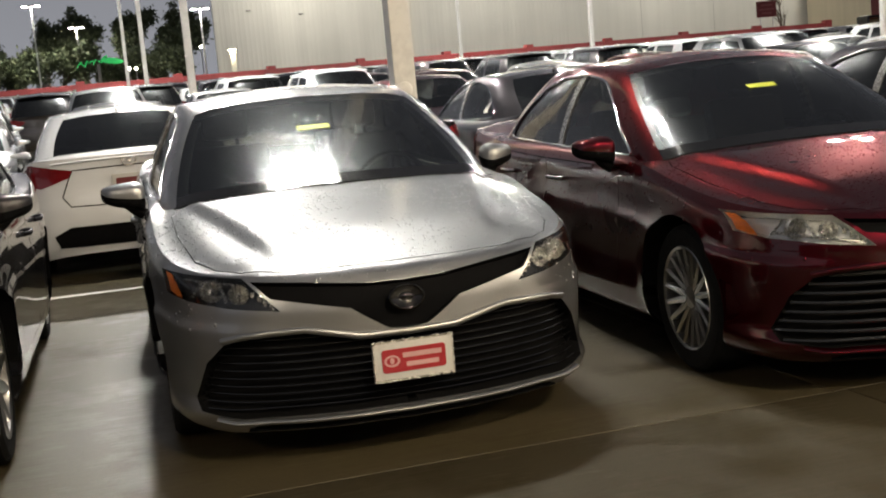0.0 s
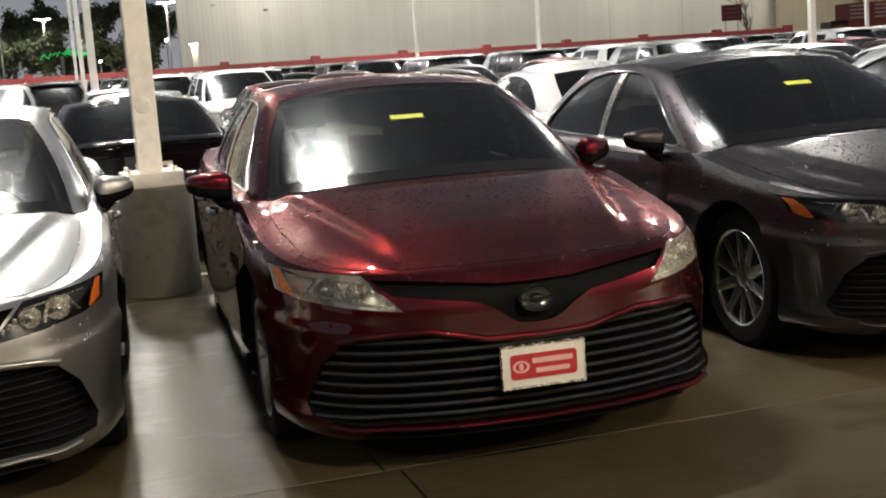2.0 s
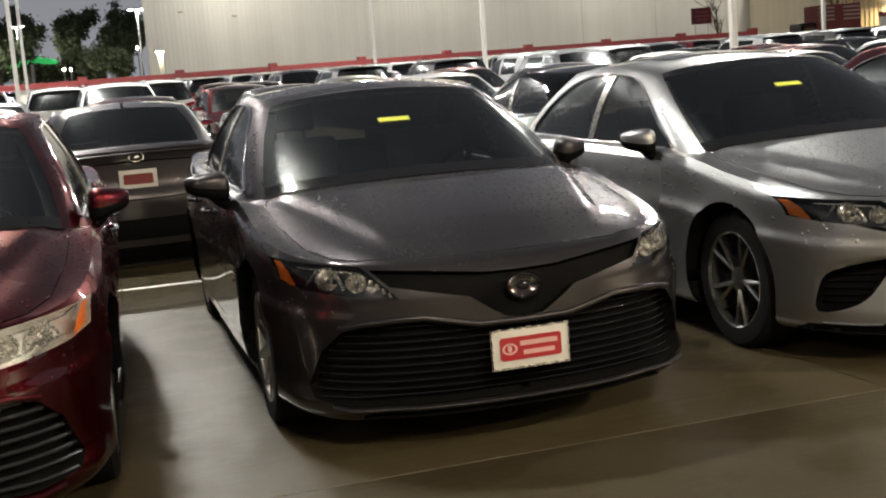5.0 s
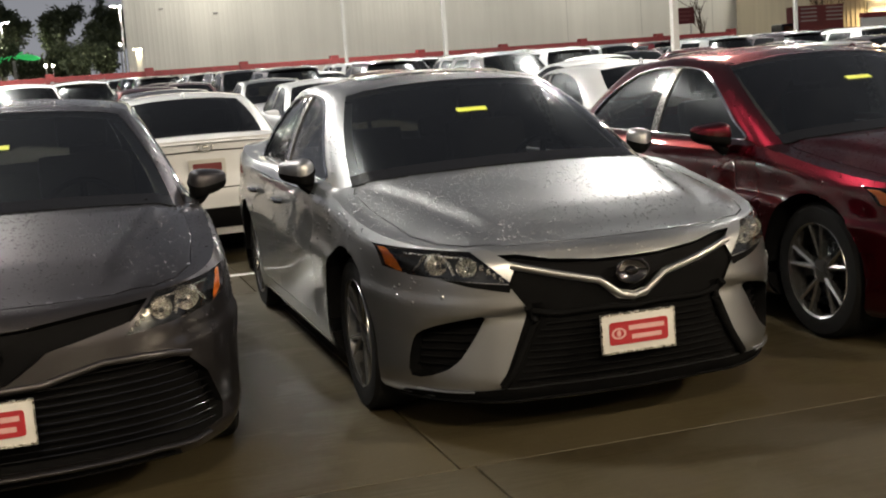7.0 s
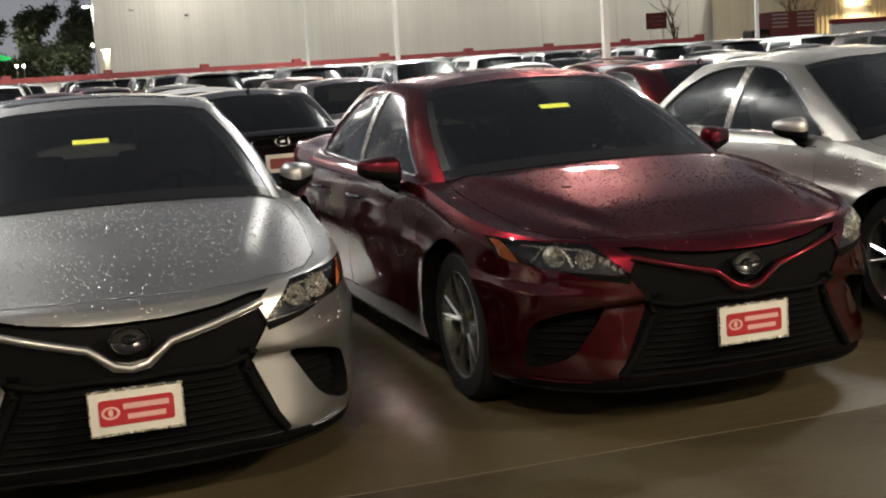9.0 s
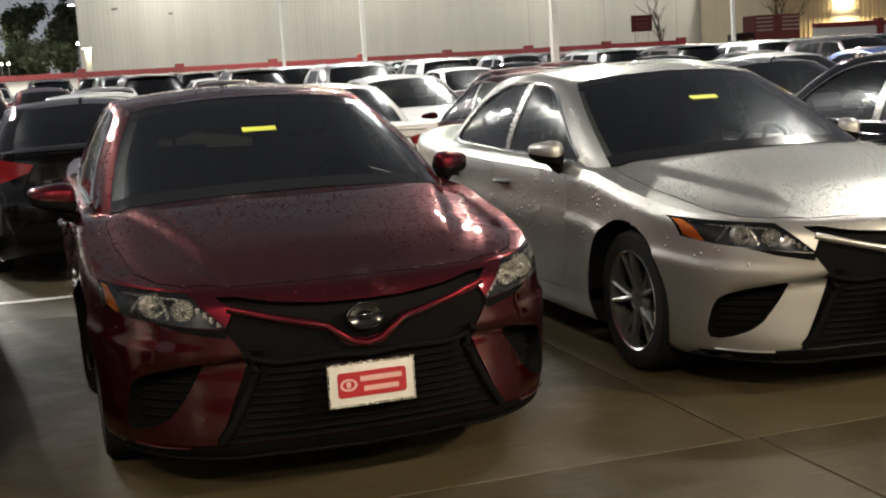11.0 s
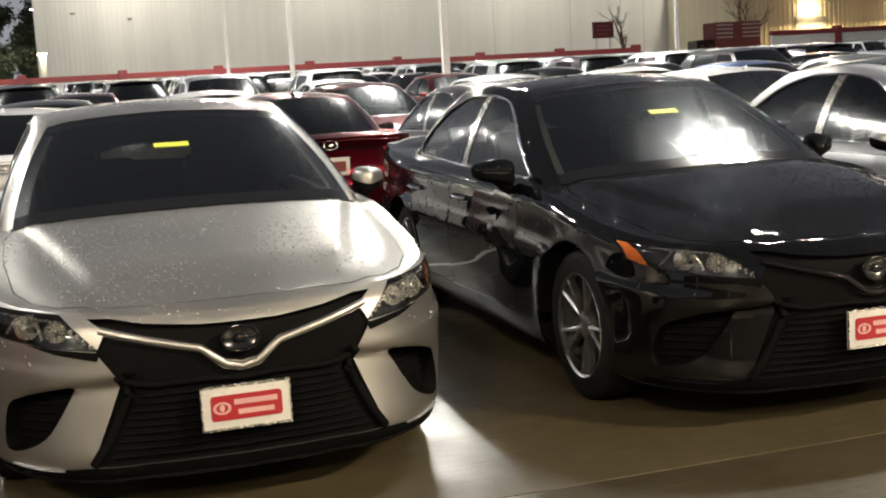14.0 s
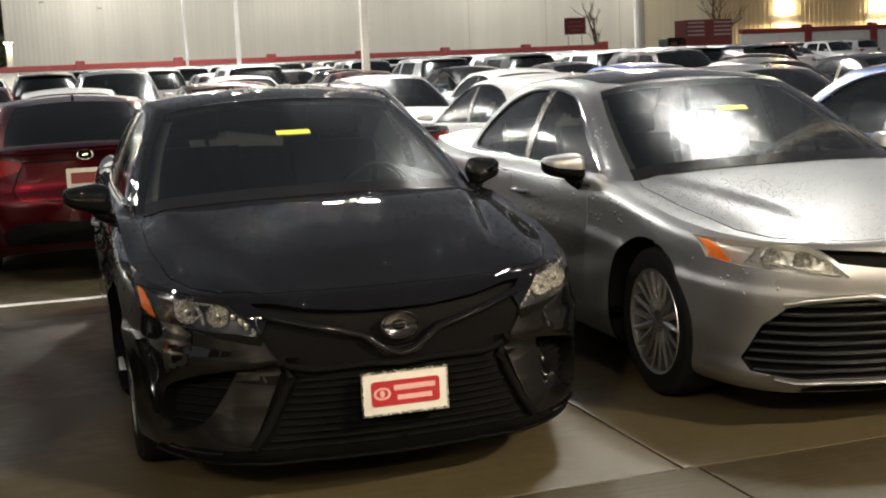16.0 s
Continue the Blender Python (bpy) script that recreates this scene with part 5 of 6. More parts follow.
def row_car(kind, x, y, paint, word, nose_out, detail=True, turn=0.0, z=-0.012, plate=True):
    """A parked car of the rows behind. y is the end that faces the lane; nose_out: whether that end is the nose."""
    k, cab, f = KITS[kind], FAR_CABINS[kind], FAR_FORMS[kind]
    length = 4.87 if kind == "sedan" else 4.60
    car = new("sedan" if kind == "sedan" else "suv")
    z += rise(y)
    tilt = 1.03 if y > 12 else 0.0
    car.matrix_basis = pose(x, y, z, tilt, 0, 0) @ (pose(0, 0, 0, 0, 0, turn) if nose_out else pose(0, length, 0, 0, 0, 180 + turn))
    name = "sedan" if kind == "sedan" else "utility car"
    tagged(car, "%s %s parked %s in a packed row" % (word, name, "nose out" if nose_out else "tail out"), "car", "cars in the rows behind")
    shared("body", SIMPLE[kind][0], paint, car)
    shared("roof", cab["roof"], paint, car)
    shared("windscreen", cab["windscreen"], FAR_GLASS, car)
    shared("rear_window", cab["rear_window"], FAR_GLASS, car)
    for key in ("front_side_window", "rear_side_window"):
        shared(key, cab[key], FAR_GLASS, car)
        shared(key, cab[key + "_b"], FAR_GLASS, car)
    shared("cabin", k["interior"], CABIN, car)
    shared("antenna_fin", k["antenna"], paint, car)
    if kind == "suv":
        for s in (0, 1):
            shared("roof_rail", k["roof_rail"][s], SATIN, car)
        shared("roof_spoiler", k["spoiler"], paint, car)
    for s in (0, 1):
        if detail or not nose_out:
            shared("tail_light", k["tail_light"][s], REDLENS, car)
        if detail or nose_out:
            shared("headlight", k["headlight"][s], SATIN, car)
            mi = shared("mirror", MIRRORS[s], paint, car)
            if kind == "suv":
                mi.matrix_basis = pose(0, -0.12, 0.13)
        if detail:
            shared("window_moulding", k["moulding"][s], CHROME, car)
            if kind == "sedan":
                shared("door_post", cab["post"][s], PILLAR_SHEEN, car)
    if detail:
        for a in SIMPLE[kind][1]:
            shared("wheel_arch", a, TRIM, car)
    for ay in f.c["axles"]:
        for side in (-1, 1):
            w = shared("wheel", FAR_WHEEL[kind], RUBBER, car)
            w.matrix_basis = pose(side * 0.79, ay, f.c["wheel"], 0, 0, 0 if side > 0 else 180)
    shared("grille", k["grille"], TRIM, car)
    if detail:
        shared("boot_seam", k["boot_seam"], TRIM, car)
        shared("boot_lip", k["boot_lip"], paint, car)
        shared("rear_valance", k["rear_valance"], TRIM, car)
        shared("rear_window_seal", k["rear_seal"], TRIM, car)
        e = shared("emblem", COMMON["emblem"], SATIN, car)
        e.matrix_basis = Matrix.Translation(k["emblem_at"]) @ pose(0, 0, 0, -16, 0, 180) @ Matrix.Scale(0.85, 4)
        if plate:
            p = shared("number_plate", COMMON["plate"], PLATE_WHITE, car)
            p.matrix_basis = Matrix.Translation(k["plate_at"]) @ pose(0, 0.012, 0, 6, 0, 180)
            shared("plate_field", COMMON["plate_field"], SIGN_RED, p)
    return car


WORDS = {PALE: "pale silver", SILVER: "silver", RED: "ruby red", GREY: "dark grey", BLACK: "black", WHITE: "white", BLUE: "blue"}
# the second row stands tail to tail with the first
SECOND = [
    ("sedan", -3.05, 8.9, GREY), ("sedan", -0.65, 8.75, WHITE), ("sedan", 1.45, 8.7, BLACK), ("sedan", 3.78, 8.6, GREY), ("sedan", 6.2, 8.55, WHITE),
    ("sedan", 8.6, 8.5, BLACK), ("sedan", 10.9, 8.45, WHITE), ("sedan", 13.4, 8.4, RED), ("sedan", 15.75, 8.3, GREY), ("sedan", 18.1, 8.2, WHITE), ("sedan", 20.4, 8.2, SILVER),
]
PAPER = {"white paper sticker": plain("white_paper", (0.72, 0.71, 0.66), 0.7, scale=40, vary=0.06), "pink paper sticker": plain("pink_paper", (0.60, 0.30, 0.27), 0.7, scale=40, vary=0.06)}
paper_me = mesh_of("window_sticker", box(bmesh.new(), -0.001, 0.001, -0.055, 0.055, -0.075, 0.075), 30)
for kind, x, y, paint in SECOND:
    parked = row_car(kind, x, y, paint, "rain-wet " + WORDS[paint], False, turn=random.uniform(-1.2, 1.2), z=0.0)
    if x in (3.78, 15.75, 18.1):
        for ly, word in ((3.12, "pink paper sticker"), (3.42, "white paper sticker")):
            slip = shared("window_sticker", paper_me, PAPER[word], parked, word)
            slip.matrix_basis = pose(0.742, ly, 1.11, 0, -27, 0)
rng = random.Random(7)


def row_of(y, x0, x1, nose_out, suv_share, paints, step=2.5, detail=False):
    x = x0
    while x < x1:
        kind = "suv" if rng.random() < suv_share else "sedan"
        paint = rng.choice(paints)
        if not any(abs(px - x) < 1.15 and y - 0.6 < py < y + 5.2 for px, py in POLES):
            row_car(kind, x, y + rng.uniform(-0.2, 0.2), paint, WORDS[paint], nose_out, detail, rng.uniform(-1.5, 1.5))
        x += step * rng.uniform(0.95, 1.08)


MIXED = [WHITE, WHITE, SILVER, GREY, BLACK, RED, SILVER, GREY]
THIRD = [("sedan", -5.1, WHITE), ("sedan", -2.7, SILVER), ("sedan", -0.35, GREY), ("sedan", 1.97, SILVER), ("sedan", 4.3, RED), ("sedan", 6.65, GREY), ("sedan", 9.0, WHITE), ("sedan", 11.3, GREY), ("sedan", 13.6, WHITE), ("sedan", 15.9, RED), ("sedan", 18.3, SILVER), ("sedan", 20.6, WHITE), ("sedan", 22.9, BLUE), ("sedan", 25.3, SILVER), ("sedan", 27.6, GREY), ("sedan", 29.9, WHITE)]
for kind, x, paint in THIRD:
    row_car(kind, x, 14.3, paint, WORDS[paint], True, True, rng.uniform(-1, 1))
row_of(22.0, -3, 31, True, 0.15, MIXED)
row_of(28.6, -4, 36, False, 0.85, [WHITE, WHITE, SILVER, GREY, BLACK, RED])
row_of(34.5, -4, 40, True, 0.3, MIXED)
row_of(42.6, -4, 46, False, 0.65, MIXED)
row_of(49.6, -4, 50, False, 0.75, [WHITE, WHITE, SILVER, GREY, BLACK, RED])
row_of(56.0, -4, 58, True, 0.7, MIXED)
row_of(63.5, -4, 66, False, 1.0, [WHITE, WHITE, SILVER, GREY, BLACK, WHITE])


# ---- ground, stripes ----
def big(name, bm, material, label, category, smooth=None):
    ob = part(name, bm, material, None, label, smooth)
    return tagged(ob, category=category, kind="structure")


def concrete_mat():
    m, n, l, p = nodes_of("lot_concrete")
    a, b, c = noise_node(n, l, 0.45, 6), noise_node(n, l, 60, 6), noise_node(n, l, 1.6, 3)
    info = n.new("ShaderNodeObjectInfo")
    col = ramp_node(n, l, a.outputs["Fac"], [(0.2, (0.050, 0.040, 0.0205)), (0.8, (0.076, 0.0605, 0.0320))])
    mix = n.new("ShaderNodeMixRGB")
    mix.blend_type, mix.inputs[0].default_value = "MULTIPLY", 0.55
    g = ramp_node(n, l, b.outputs["Fac"], [(0.3, 0.45), (0.7, 1.0)])
    l.new(col.outputs[0], mix.inputs[1])
    l.new(g.outputs[0], mix.inputs[2])
    stain = ramp_node(n, l, c.outputs["Fac"], [(0.22, 0.80), (0.75, 1.0)])
    mix2 = n.new("ShaderNodeMixRGB")
    mix2.blend_type, mix2.inputs[0].default_value = "MULTIPLY", 0.5
    l.new(mix.outputs[0], mix2.inputs[1])
    l.new(stain.outputs[0], mix2.inputs[2])
    vary = ramp_node(n, l, info.outputs["Random"], [(0.0, 0.93), (1.0, 1.04)])
    mix3 = n.new("ShaderNodeMixRGB")
    mix3.blend_type, mix3.inputs[0].default_value = "MULTIPLY", 1.0
    l.new(mix2.outputs[0], mix3.inputs[1])
    l.new(vary.outputs[0], mix3.inputs[2])
    l.new(mix3.outputs[0], p.inputs["Base Color"])
    # damp patches are smoother, grit and broom marks break the sheen
    t = n.new("ShaderNodeTexCoord")
    mp = n.new("ShaderNodeMapping")
    mp.inputs["Scale"].default_value = (3.0, 42.0, 1.0)
    l.new(t.outputs["Object"], mp.inputs[0])
    broom = n.new("ShaderNodeTexNoise")
    broom.inputs["Scale"].default_value, broom.inputs["Detail"].default_value = 1.0, 4
    l.new(mp.outputs[0], broom.inputs["Vector"])
    d = noise_node(n, l, 4.5, 5, rough=0.65)
    add = n.new("ShaderNodeMath")
    add.operation = "MULTIPLY_ADD"
    l.new(d.outputs["Fac"], add.inputs[0])
    add.inputs[1].default_value = 0.6
    l.new(c.outputs["Fac"], add.inputs[2])
    add2 = n.new("ShaderNodeMath")
    add2.operation = "MULTIPLY_ADD"
    l.new(broom.outputs["Fac"], add2.inputs[0])
    add2.inputs[1].default_value = 0.35
    l.new(add.outputs[0], add2.inputs[2])
    rr = ramp_node(n, l, add2.outputs[0], [(0.70, 0.28), (0.92, 0.42), (1.0, 0.50)])
    l.new(rr.outputs[0], p.inputs["Roughness"])
    hb = n.new("ShaderNodeMath")
    hb.operation = "MULTIPLY_ADD"
    l.new(broom.outputs["Fac"], hb.inputs[0])
    hb.inputs[1].default_value = 0.8
    l.new(b.outputs["Fac"], hb.inputs[2])
    l.new(bump_node(n, l, hb.outputs[0], 0.30, 0.002).outputs[0], p.inputs["Normal"])
    return m


CONCRETE = concrete_mat()
gb = bmesh.new()
prof = [(-600, -0.012), (11.4, -0.012), (130, rise(130) - 0.012), (1400, rise(130) - 0.012)]
ga = [[gb.verts.new((x, y, z)) for y, z in prof] for x in (-700, 900)]
for k in range(3):
    gb.faces.new((ga[0][k], ga[1][k], ga[1][k + 1], ga[0][k + 1]))
ground = big("ground", gb, CONCRETE, "damp tan concrete lot under the parked cars", "ground")
slab_me = mesh_of("slab", box(bmesh.new(), -2.226, 2.226, -2.226, 2.226, -0.014, 0.0, 0.004), 30)
slab_me.materials.append(CONCRETE)
for i in range(-3, 6):
    for j in range(-3, 2):
        s = new("slab", slab_me)
        s.parent = ground
        s.matrix_basis = pose(1.78 + 4.46 * (i + 0.5), 2.50 - 0.013 * 4.46 * (i + 0.5) + 4.46 * (j + 0.5), 0, 0, 0, -0.75)
LINE = plain("worn_line_paint", (0.62, 0.61, 0.58), 0.6, scale=25, vary=0.25)
st = big("bay_line", box(bmesh.new(), -14, 14, -0.05, 0.05, 0.001, 0.004), LINE, "worn white painted bay line on the concrete", "line")
st.matrix_basis = pose(6.0, 7.78, 0, 0, 0, -2.5)

# ---- lamp poles ----
LAMP_GLOW = glow("lamp_glow", (1.0, 0.95, 0.85), 60.0)


# the shade on the footing is put into this darker concrete colour
SHADED_FOOTING = plain("shaded_footing_concrete", (0.10, 0.095, 0.085), 0.8, scale=14, vary=0.2, bump=0.002)


def lamp_pole(x, y, z, near=False, heads=2, reach=0.0):
    base = 0.76 if near else 0.0
    pole = new("lamp_pole")
    pole.matrix_basis = pose(x, y, rise(y) - (0.012 if y > 11 else 0.0))
    tagged(pole, "white square steel lamp pole on a concrete footing" if near else "white square steel lamp pole with lit heads", "lamp pole", "lamp poles of the lot")
    r = 0.085
    part("post", box(bmesh.new(), -r, r, -r, r, base, z, 0.012), POLE_WHITE, pole)
    part("footing", lathe(bmesh.new(), [(0.001, 0.775), (0.27, 0.775), (0.285, 0.755), (0.285, -0.02)], 32, pose(0, 0, 0, 0, -90, 0)), SHADED_FOOTING, pole, "round cast concrete footing", 40)
    cover = part("base_cover", box(bmesh.new(), -0.215, 0.215, -0.215, 0.215, 0.772, 0.885, 0.012), POLE_WHITE, pole)
    for sx in (-1, 1):
        for sy in (-1, 1):
            part("bolt", lathe(bmesh.new(), [(0.001, 0.03), (0.018, 0.03), (0.018, 0.0)], 6, pose(0.16 * sx, 0.16 * sy, 0.884, 0, -90, 0)), POLE_WHITE, pole)
    part("hand_hole_cover", lathe(bmesh.new(), [(0.001, 0.012), (0.05, 0.010), (0.062, 0.0)], 20, pose(-0.01, -r, 1.36, 0, 0, -90)), POLE_WHITE, pole, "", 40)
    if reach:
        part("mast_arm", tube(bmesh.new(), [(0, 0, z - 0.25), (0, reach * 0.5, z - 0.08), (0, reach, z - 0.05)], 0.05, 8), POLE_WHITE, pole)
    for k in range(heads):
        side = -1 if k == 0 else 1
        part("arm", tube(bmesh.new(), [(0, reach, z - 0.10), (side * 0.38, reach, z - 0.05)], 0.04, 8), POLE_WHITE, pole)
        head = part("lamp_head", box(bmesh.new(), side * 0.62 - 0.30, side * 0.62 + 0.30, reach - 0.22, reach + 0.22, z - 0.09, z + 0.06, 0.03), POLE_WHITE, pole)
        part("lamp_lens", box(bmesh.new(), side * 0.62 - 0.26, side * 0.62 + 0.26, reach - 0.19, reach + 0.19, z - 0.105, z - 0.091, 0.004), LAMP_GLOW, head, "bright white lamp lens")
    return pole


# the added, unseen rear poles get the same pole mesh
for px, py in POLES + [(p[0], p[1]) for p in ADDED_REAR_POLES]:
    lamp_pole(px, py, LAMP_Z, True, reach=2.4 if py == 7.4 or py == 7.38 else 0.0)
for px, py, pz, hd in FAR_POLES:
    lamp_pole(px, py, pz, False, hd)

# ---- boundary wall with red cap ----
def fence(x0, x1, y, top):
    low = rise(y) - 0.012
    w = big("boundary_wall", box(bmesh.new(), x0, x1, y, y + 0.2, low, top - 0.30), FENCE_WHITE, "white plastered boundary wall with a red cap", "wall")
    part("wall_cap", box(bmesh.new(), x0, x1, y - 0.10, y + 0.30, top - 0.34, top - 0.02, 0.02), FENCE_RED, w, "red painted cap")
    n = int((x1 - x0) / 5.53)
    for i in range(n + 1):
        px = x1 - 0.25 - 5.53 * i
        if px > x0:
            part("pillar", box(bmesh.new(), px - 0.25, px + 0.25, y - 0.17, y + 0.37, low, top + 0.16, 0.02), FENCE_RED, w, "red painted pillar")
    return w


fence(-60, 49.9, 71.3, 3.10)
fence(60.1, 110, 71.3, 3.75)

# ---- warehouse behind ----
def wall_mat(name, colour, streak):
    m, n, l, p = nodes_of(name)
    a = noise_node(n, l, 0.12, 5)
    t = n.new("ShaderNodeTexCoord")
    mp = n.new("ShaderNodeMapping")
    mp.inputs["Scale"].default_value = (1.2, 1.2, 0.05)
    l.new(t.outputs["Object"], mp.inputs[0])
    s = n.new("ShaderNodeTexNoise")
    s.inputs["Scale"].default_value, s.inputs["Detail"].default_value = 1.0, 4
    l.new(mp.outputs[0], s.inputs["Vector"])
    c = ramp_node(n, l, a.outputs["Fac"], [(0.3, tuple(v * 0.9 for v in colour)), (0.7, colour)])
    d = ramp_node(n, l, s.outputs["Fac"], [(0.3, 1 - streak), (0.7, 1.0)])
    mix = n.new("ShaderNodeMixRGB")
    mix.blend_type, mix.inputs[0].default_value = "MULTIPLY", 1.0
    l.new(c.outputs[0], mix.inputs[1])
    l.new(d.outputs[0], mix.inputs[2])
    l.new(mix.outputs[0], p.inputs["Base Color"])
    p.inputs["Roughness"].default_value = 0.7
    return m


SHED = wall_mat("shed_cladding", (0.70, 0.68, 0.62), 0.10)


def ribbed(x0, x1, y, z0, z1, pitch, depth):
    """Cladding with trapezoid ribs, as one sheet."""
    bm = bmesh.new()
    row = []
    x = x0
    while x < x1:
        for dx, dy in ((0, 0), (0.62, 0), (0.70, -depth), (0.92, -depth), (1.0, 0)):
            row.append((x + dx * pitch, y + dy))
        x += pitch
    a = [bm.verts.new((p[0], p[1], z0)) for p in row]
    b = [bm.verts.new((p[0], p[1], z1)) for p in row]
    for i in range(len(row) - 1):
        if (Vector(a[i].co) - Vector(a[i + 1].co)).length > 1e-5:
            bm.faces.new((a[i], a[i + 1], b[i + 1], b[i]))
    bmesh.ops.remove_doubles(bm, verts=bm.verts[:], dist=1e-4)
    return bm


shed = new("warehouse")
# housings for the added floods, out of view above the wall
for fx in ADDED_FLOODS:
    fl = part("flood_lamp", box(bmesh.new(), fx - 0.85, fx + 0.85, 100.4, 100.8, 16.9, 17.15, 0.03), CAST, shed)
    part("bracket", tube(bmesh.new(), [(fx, 100.7, 17.0), (fx, 108.0, 16.9)], 0.06, 6), CAST, fl)
tagged(shed, "large pale warehouse with ribbed metal cladding", "building", kind="structure")
part("wall", box(bmesh.new(), 12.5, 128, 108.0, 110.0, 1.5, 17), SHED, shed)
part("cladding", ribbed(12.6, 46, 107.97, 1.6, 17, 0.42, 0.010), SHED, shed, "ribbed metal cladding")
part("corner_trim", box(bmesh.new(), 12.3, 12.62, 107.86, 108.3, 0, 17, 0.02), SHED, shed)
for x in np.arange(54, 100, 8.0):
    part("panel_joint", box(bmesh.new(), x - 0.02, x + 0.02, 107.985, 108.02, 0, 17), CAST, shed)
for x, z in ((15.5, 9.2), (20.2, 8.6)):
    part("wall_vent", box(bmesh.new(), x - 0.2, x + 0.2, 107.85, 107.99, z - 0.07, z + 0.07, 0.02), CAST, shed)

post = new("lamp_post")
post.matrix_basis = pose(12.62, 100.0, rise(100) - 0.012)
tagged(post, "short pale post with a lit lamp on top", "lamp post")
part("column", box(bmesh.new(), -0.22, 0.22, -0.12, 0.12, 0.0, 3.85, 0.02), POLE_WHITE, post)
head = part("lamp_head", box(bmesh.new(), -0.42, 0.30, -0.42, 0.12, 3.98, 4.16, 0.04), POLE_WHITE, post)
part("lamp_lens", box(bmesh.new(), -0.40, 0.28, -0.40, -0.14, 3.94, 3.978, 0.005), glow("pale_wall_lamp", (1.0, 0.88, 0.60), 8.0), head, "lit lamp lens")
part("neck", box(bmesh.new(), -0.06, 0.06, -0.06, 0.06, 3.84, 3.99), POLE_WHITE, post)
area_lamp("post_lamp_light", 12.6, 99.70, rise(100) + 3.9, 0.5, 0.2, 22, (1.0, 0.86, 0.52))

# unseen wall, added behind the walk to keep sky glow off the bumpers
big("wall_south", box(bmesh.new(), -70, 100, -24.4, -24.0, -0.02, 6.5), plain("dull_added_wall", (0.05, 0.048, 0.045), 0.85, scale=2, vary=0.2), "unseen dull dark wall added to close the lot and block sky glow", "wall")

# lower wing with lit doorways, past the gate
WING = wall_mat("wing_wall", (0.62, 0.55, 0.40), 0.15)
wing = new("loading_wing")
tagged(wing, "tan loading wing with lit doors and wall lamps", "building", kind="structure")
part("wall", ribbed(72.5, 125, 95.0, 1.4, 9.5, 0.5, 0.05), WING, wing)
part("end_wall", box(bmesh.new(), 72.5, 125, 95.05, 107.5, 1.3, 9.5), WING, wing)
for x in (80.2, 90.6):
    part("door_recess", box(bmesh.new(), x - 1.6, x + 1.7, 94.90, 94.96, 1.4, 5.6, 0.02), CAST, wing, "grey roller door")
    lampbox = part("wall_lamp", box(bmesh.new(), x - 0.9, x + 0.6, 94.5, 94.88, 6.1, 6.5, 0.05), glow("warm_wall_lamp", (1.0, 0.78, 0.42), 22.0), wing, "warm lit wall lamp")
    area_lamp("wall_lamp_light", x, 93.8, 6.4, 1.5, 0.6, 1500, (1.0, 0.72, 0.36), (-50, 0, 0))

# ---- sign, lorry ----
sign = new("lot_sign")
sign.matrix_basis = pose(56.05, 89.0, 0)
tagged(sign, "dark red rectangular sign on two posts", "sign")
part("panel", box(bmesh.new(), -0.93, 0.93, -0.06, 0.06, 4.35, 5.68, 0.01), SIGN_RED, sign)
for z, w in ((5.35, 0.55), (5.0, 0.7), (4.68, 0.45)):
    part("sign_bar", box(bmesh.new(), -w, w, -0.075, -0.06, z - 0.07, z + 0.07), plain("sign_faded", (0.20, 0.06, 0.06), 0.6), sign)
for x in (-0.6, 0.6):
    part("post", box(bmesh.new(), x - 0.05, x + 0.05, -0.05, 0.05, 1.35, 4.36), POLE_WHITE, sign)

lorry = new("box_lorry")
lorry.matrix_basis = pose(63.0, 80.0, rise(81) - 0.02) @ Matrix.Scale(0.76, 4)
tagged(lorry, "box lorry with a red body and white stripes", "lorry")
part("box_body", box(bmesh.new(), -2.6, 2.6, 0, 2.4, 1.1, 4.75, 0.04), SIGN_RED, lorry, "red cargo box")
for z in (4.45, 4.05, 3.65, 3.25):
    part("stripe", box(bmesh.new(), -2.5, -0.6, -0.012, 0.0, z - 0.08, z + 0.08), plain('faded_stripe', (0.30, 0.26, 0.25), 0.6), lorry)
    part("stripe", box(bmesh.new(), 0.5, 2.5, -0.012, 0.0, z - 0.08, z + 0.08), plain('faded_stripe', (0.30, 0.26, 0.25), 0.6), lorry)
part("cab", box(bmesh.new(), -4.6, -2.65, 0.1, 2.3, 0.6, 3.1, 0.25), BLACK, lorry, "dark cab")
part("chassis", box(bmesh.new(), -4.4, 2.5, 0.5, 1.9, 0.55, 1.08, 0.03), TRIM, lorry)
for x in (-3.9, 1.4):
    for y in (0.25, 2.15):
        w = lathe(bmesh.new(), [(0.001, 0.13), (0.3, 0.13), (0.45, 0.14), (0.5, 0.08), (0.5, -0.12), (0.3, -0.14)], 20, pose(x, y, 0.5, 0, 0, 90))
        part("wheel", w, RUBBER, lorry, "", 40)

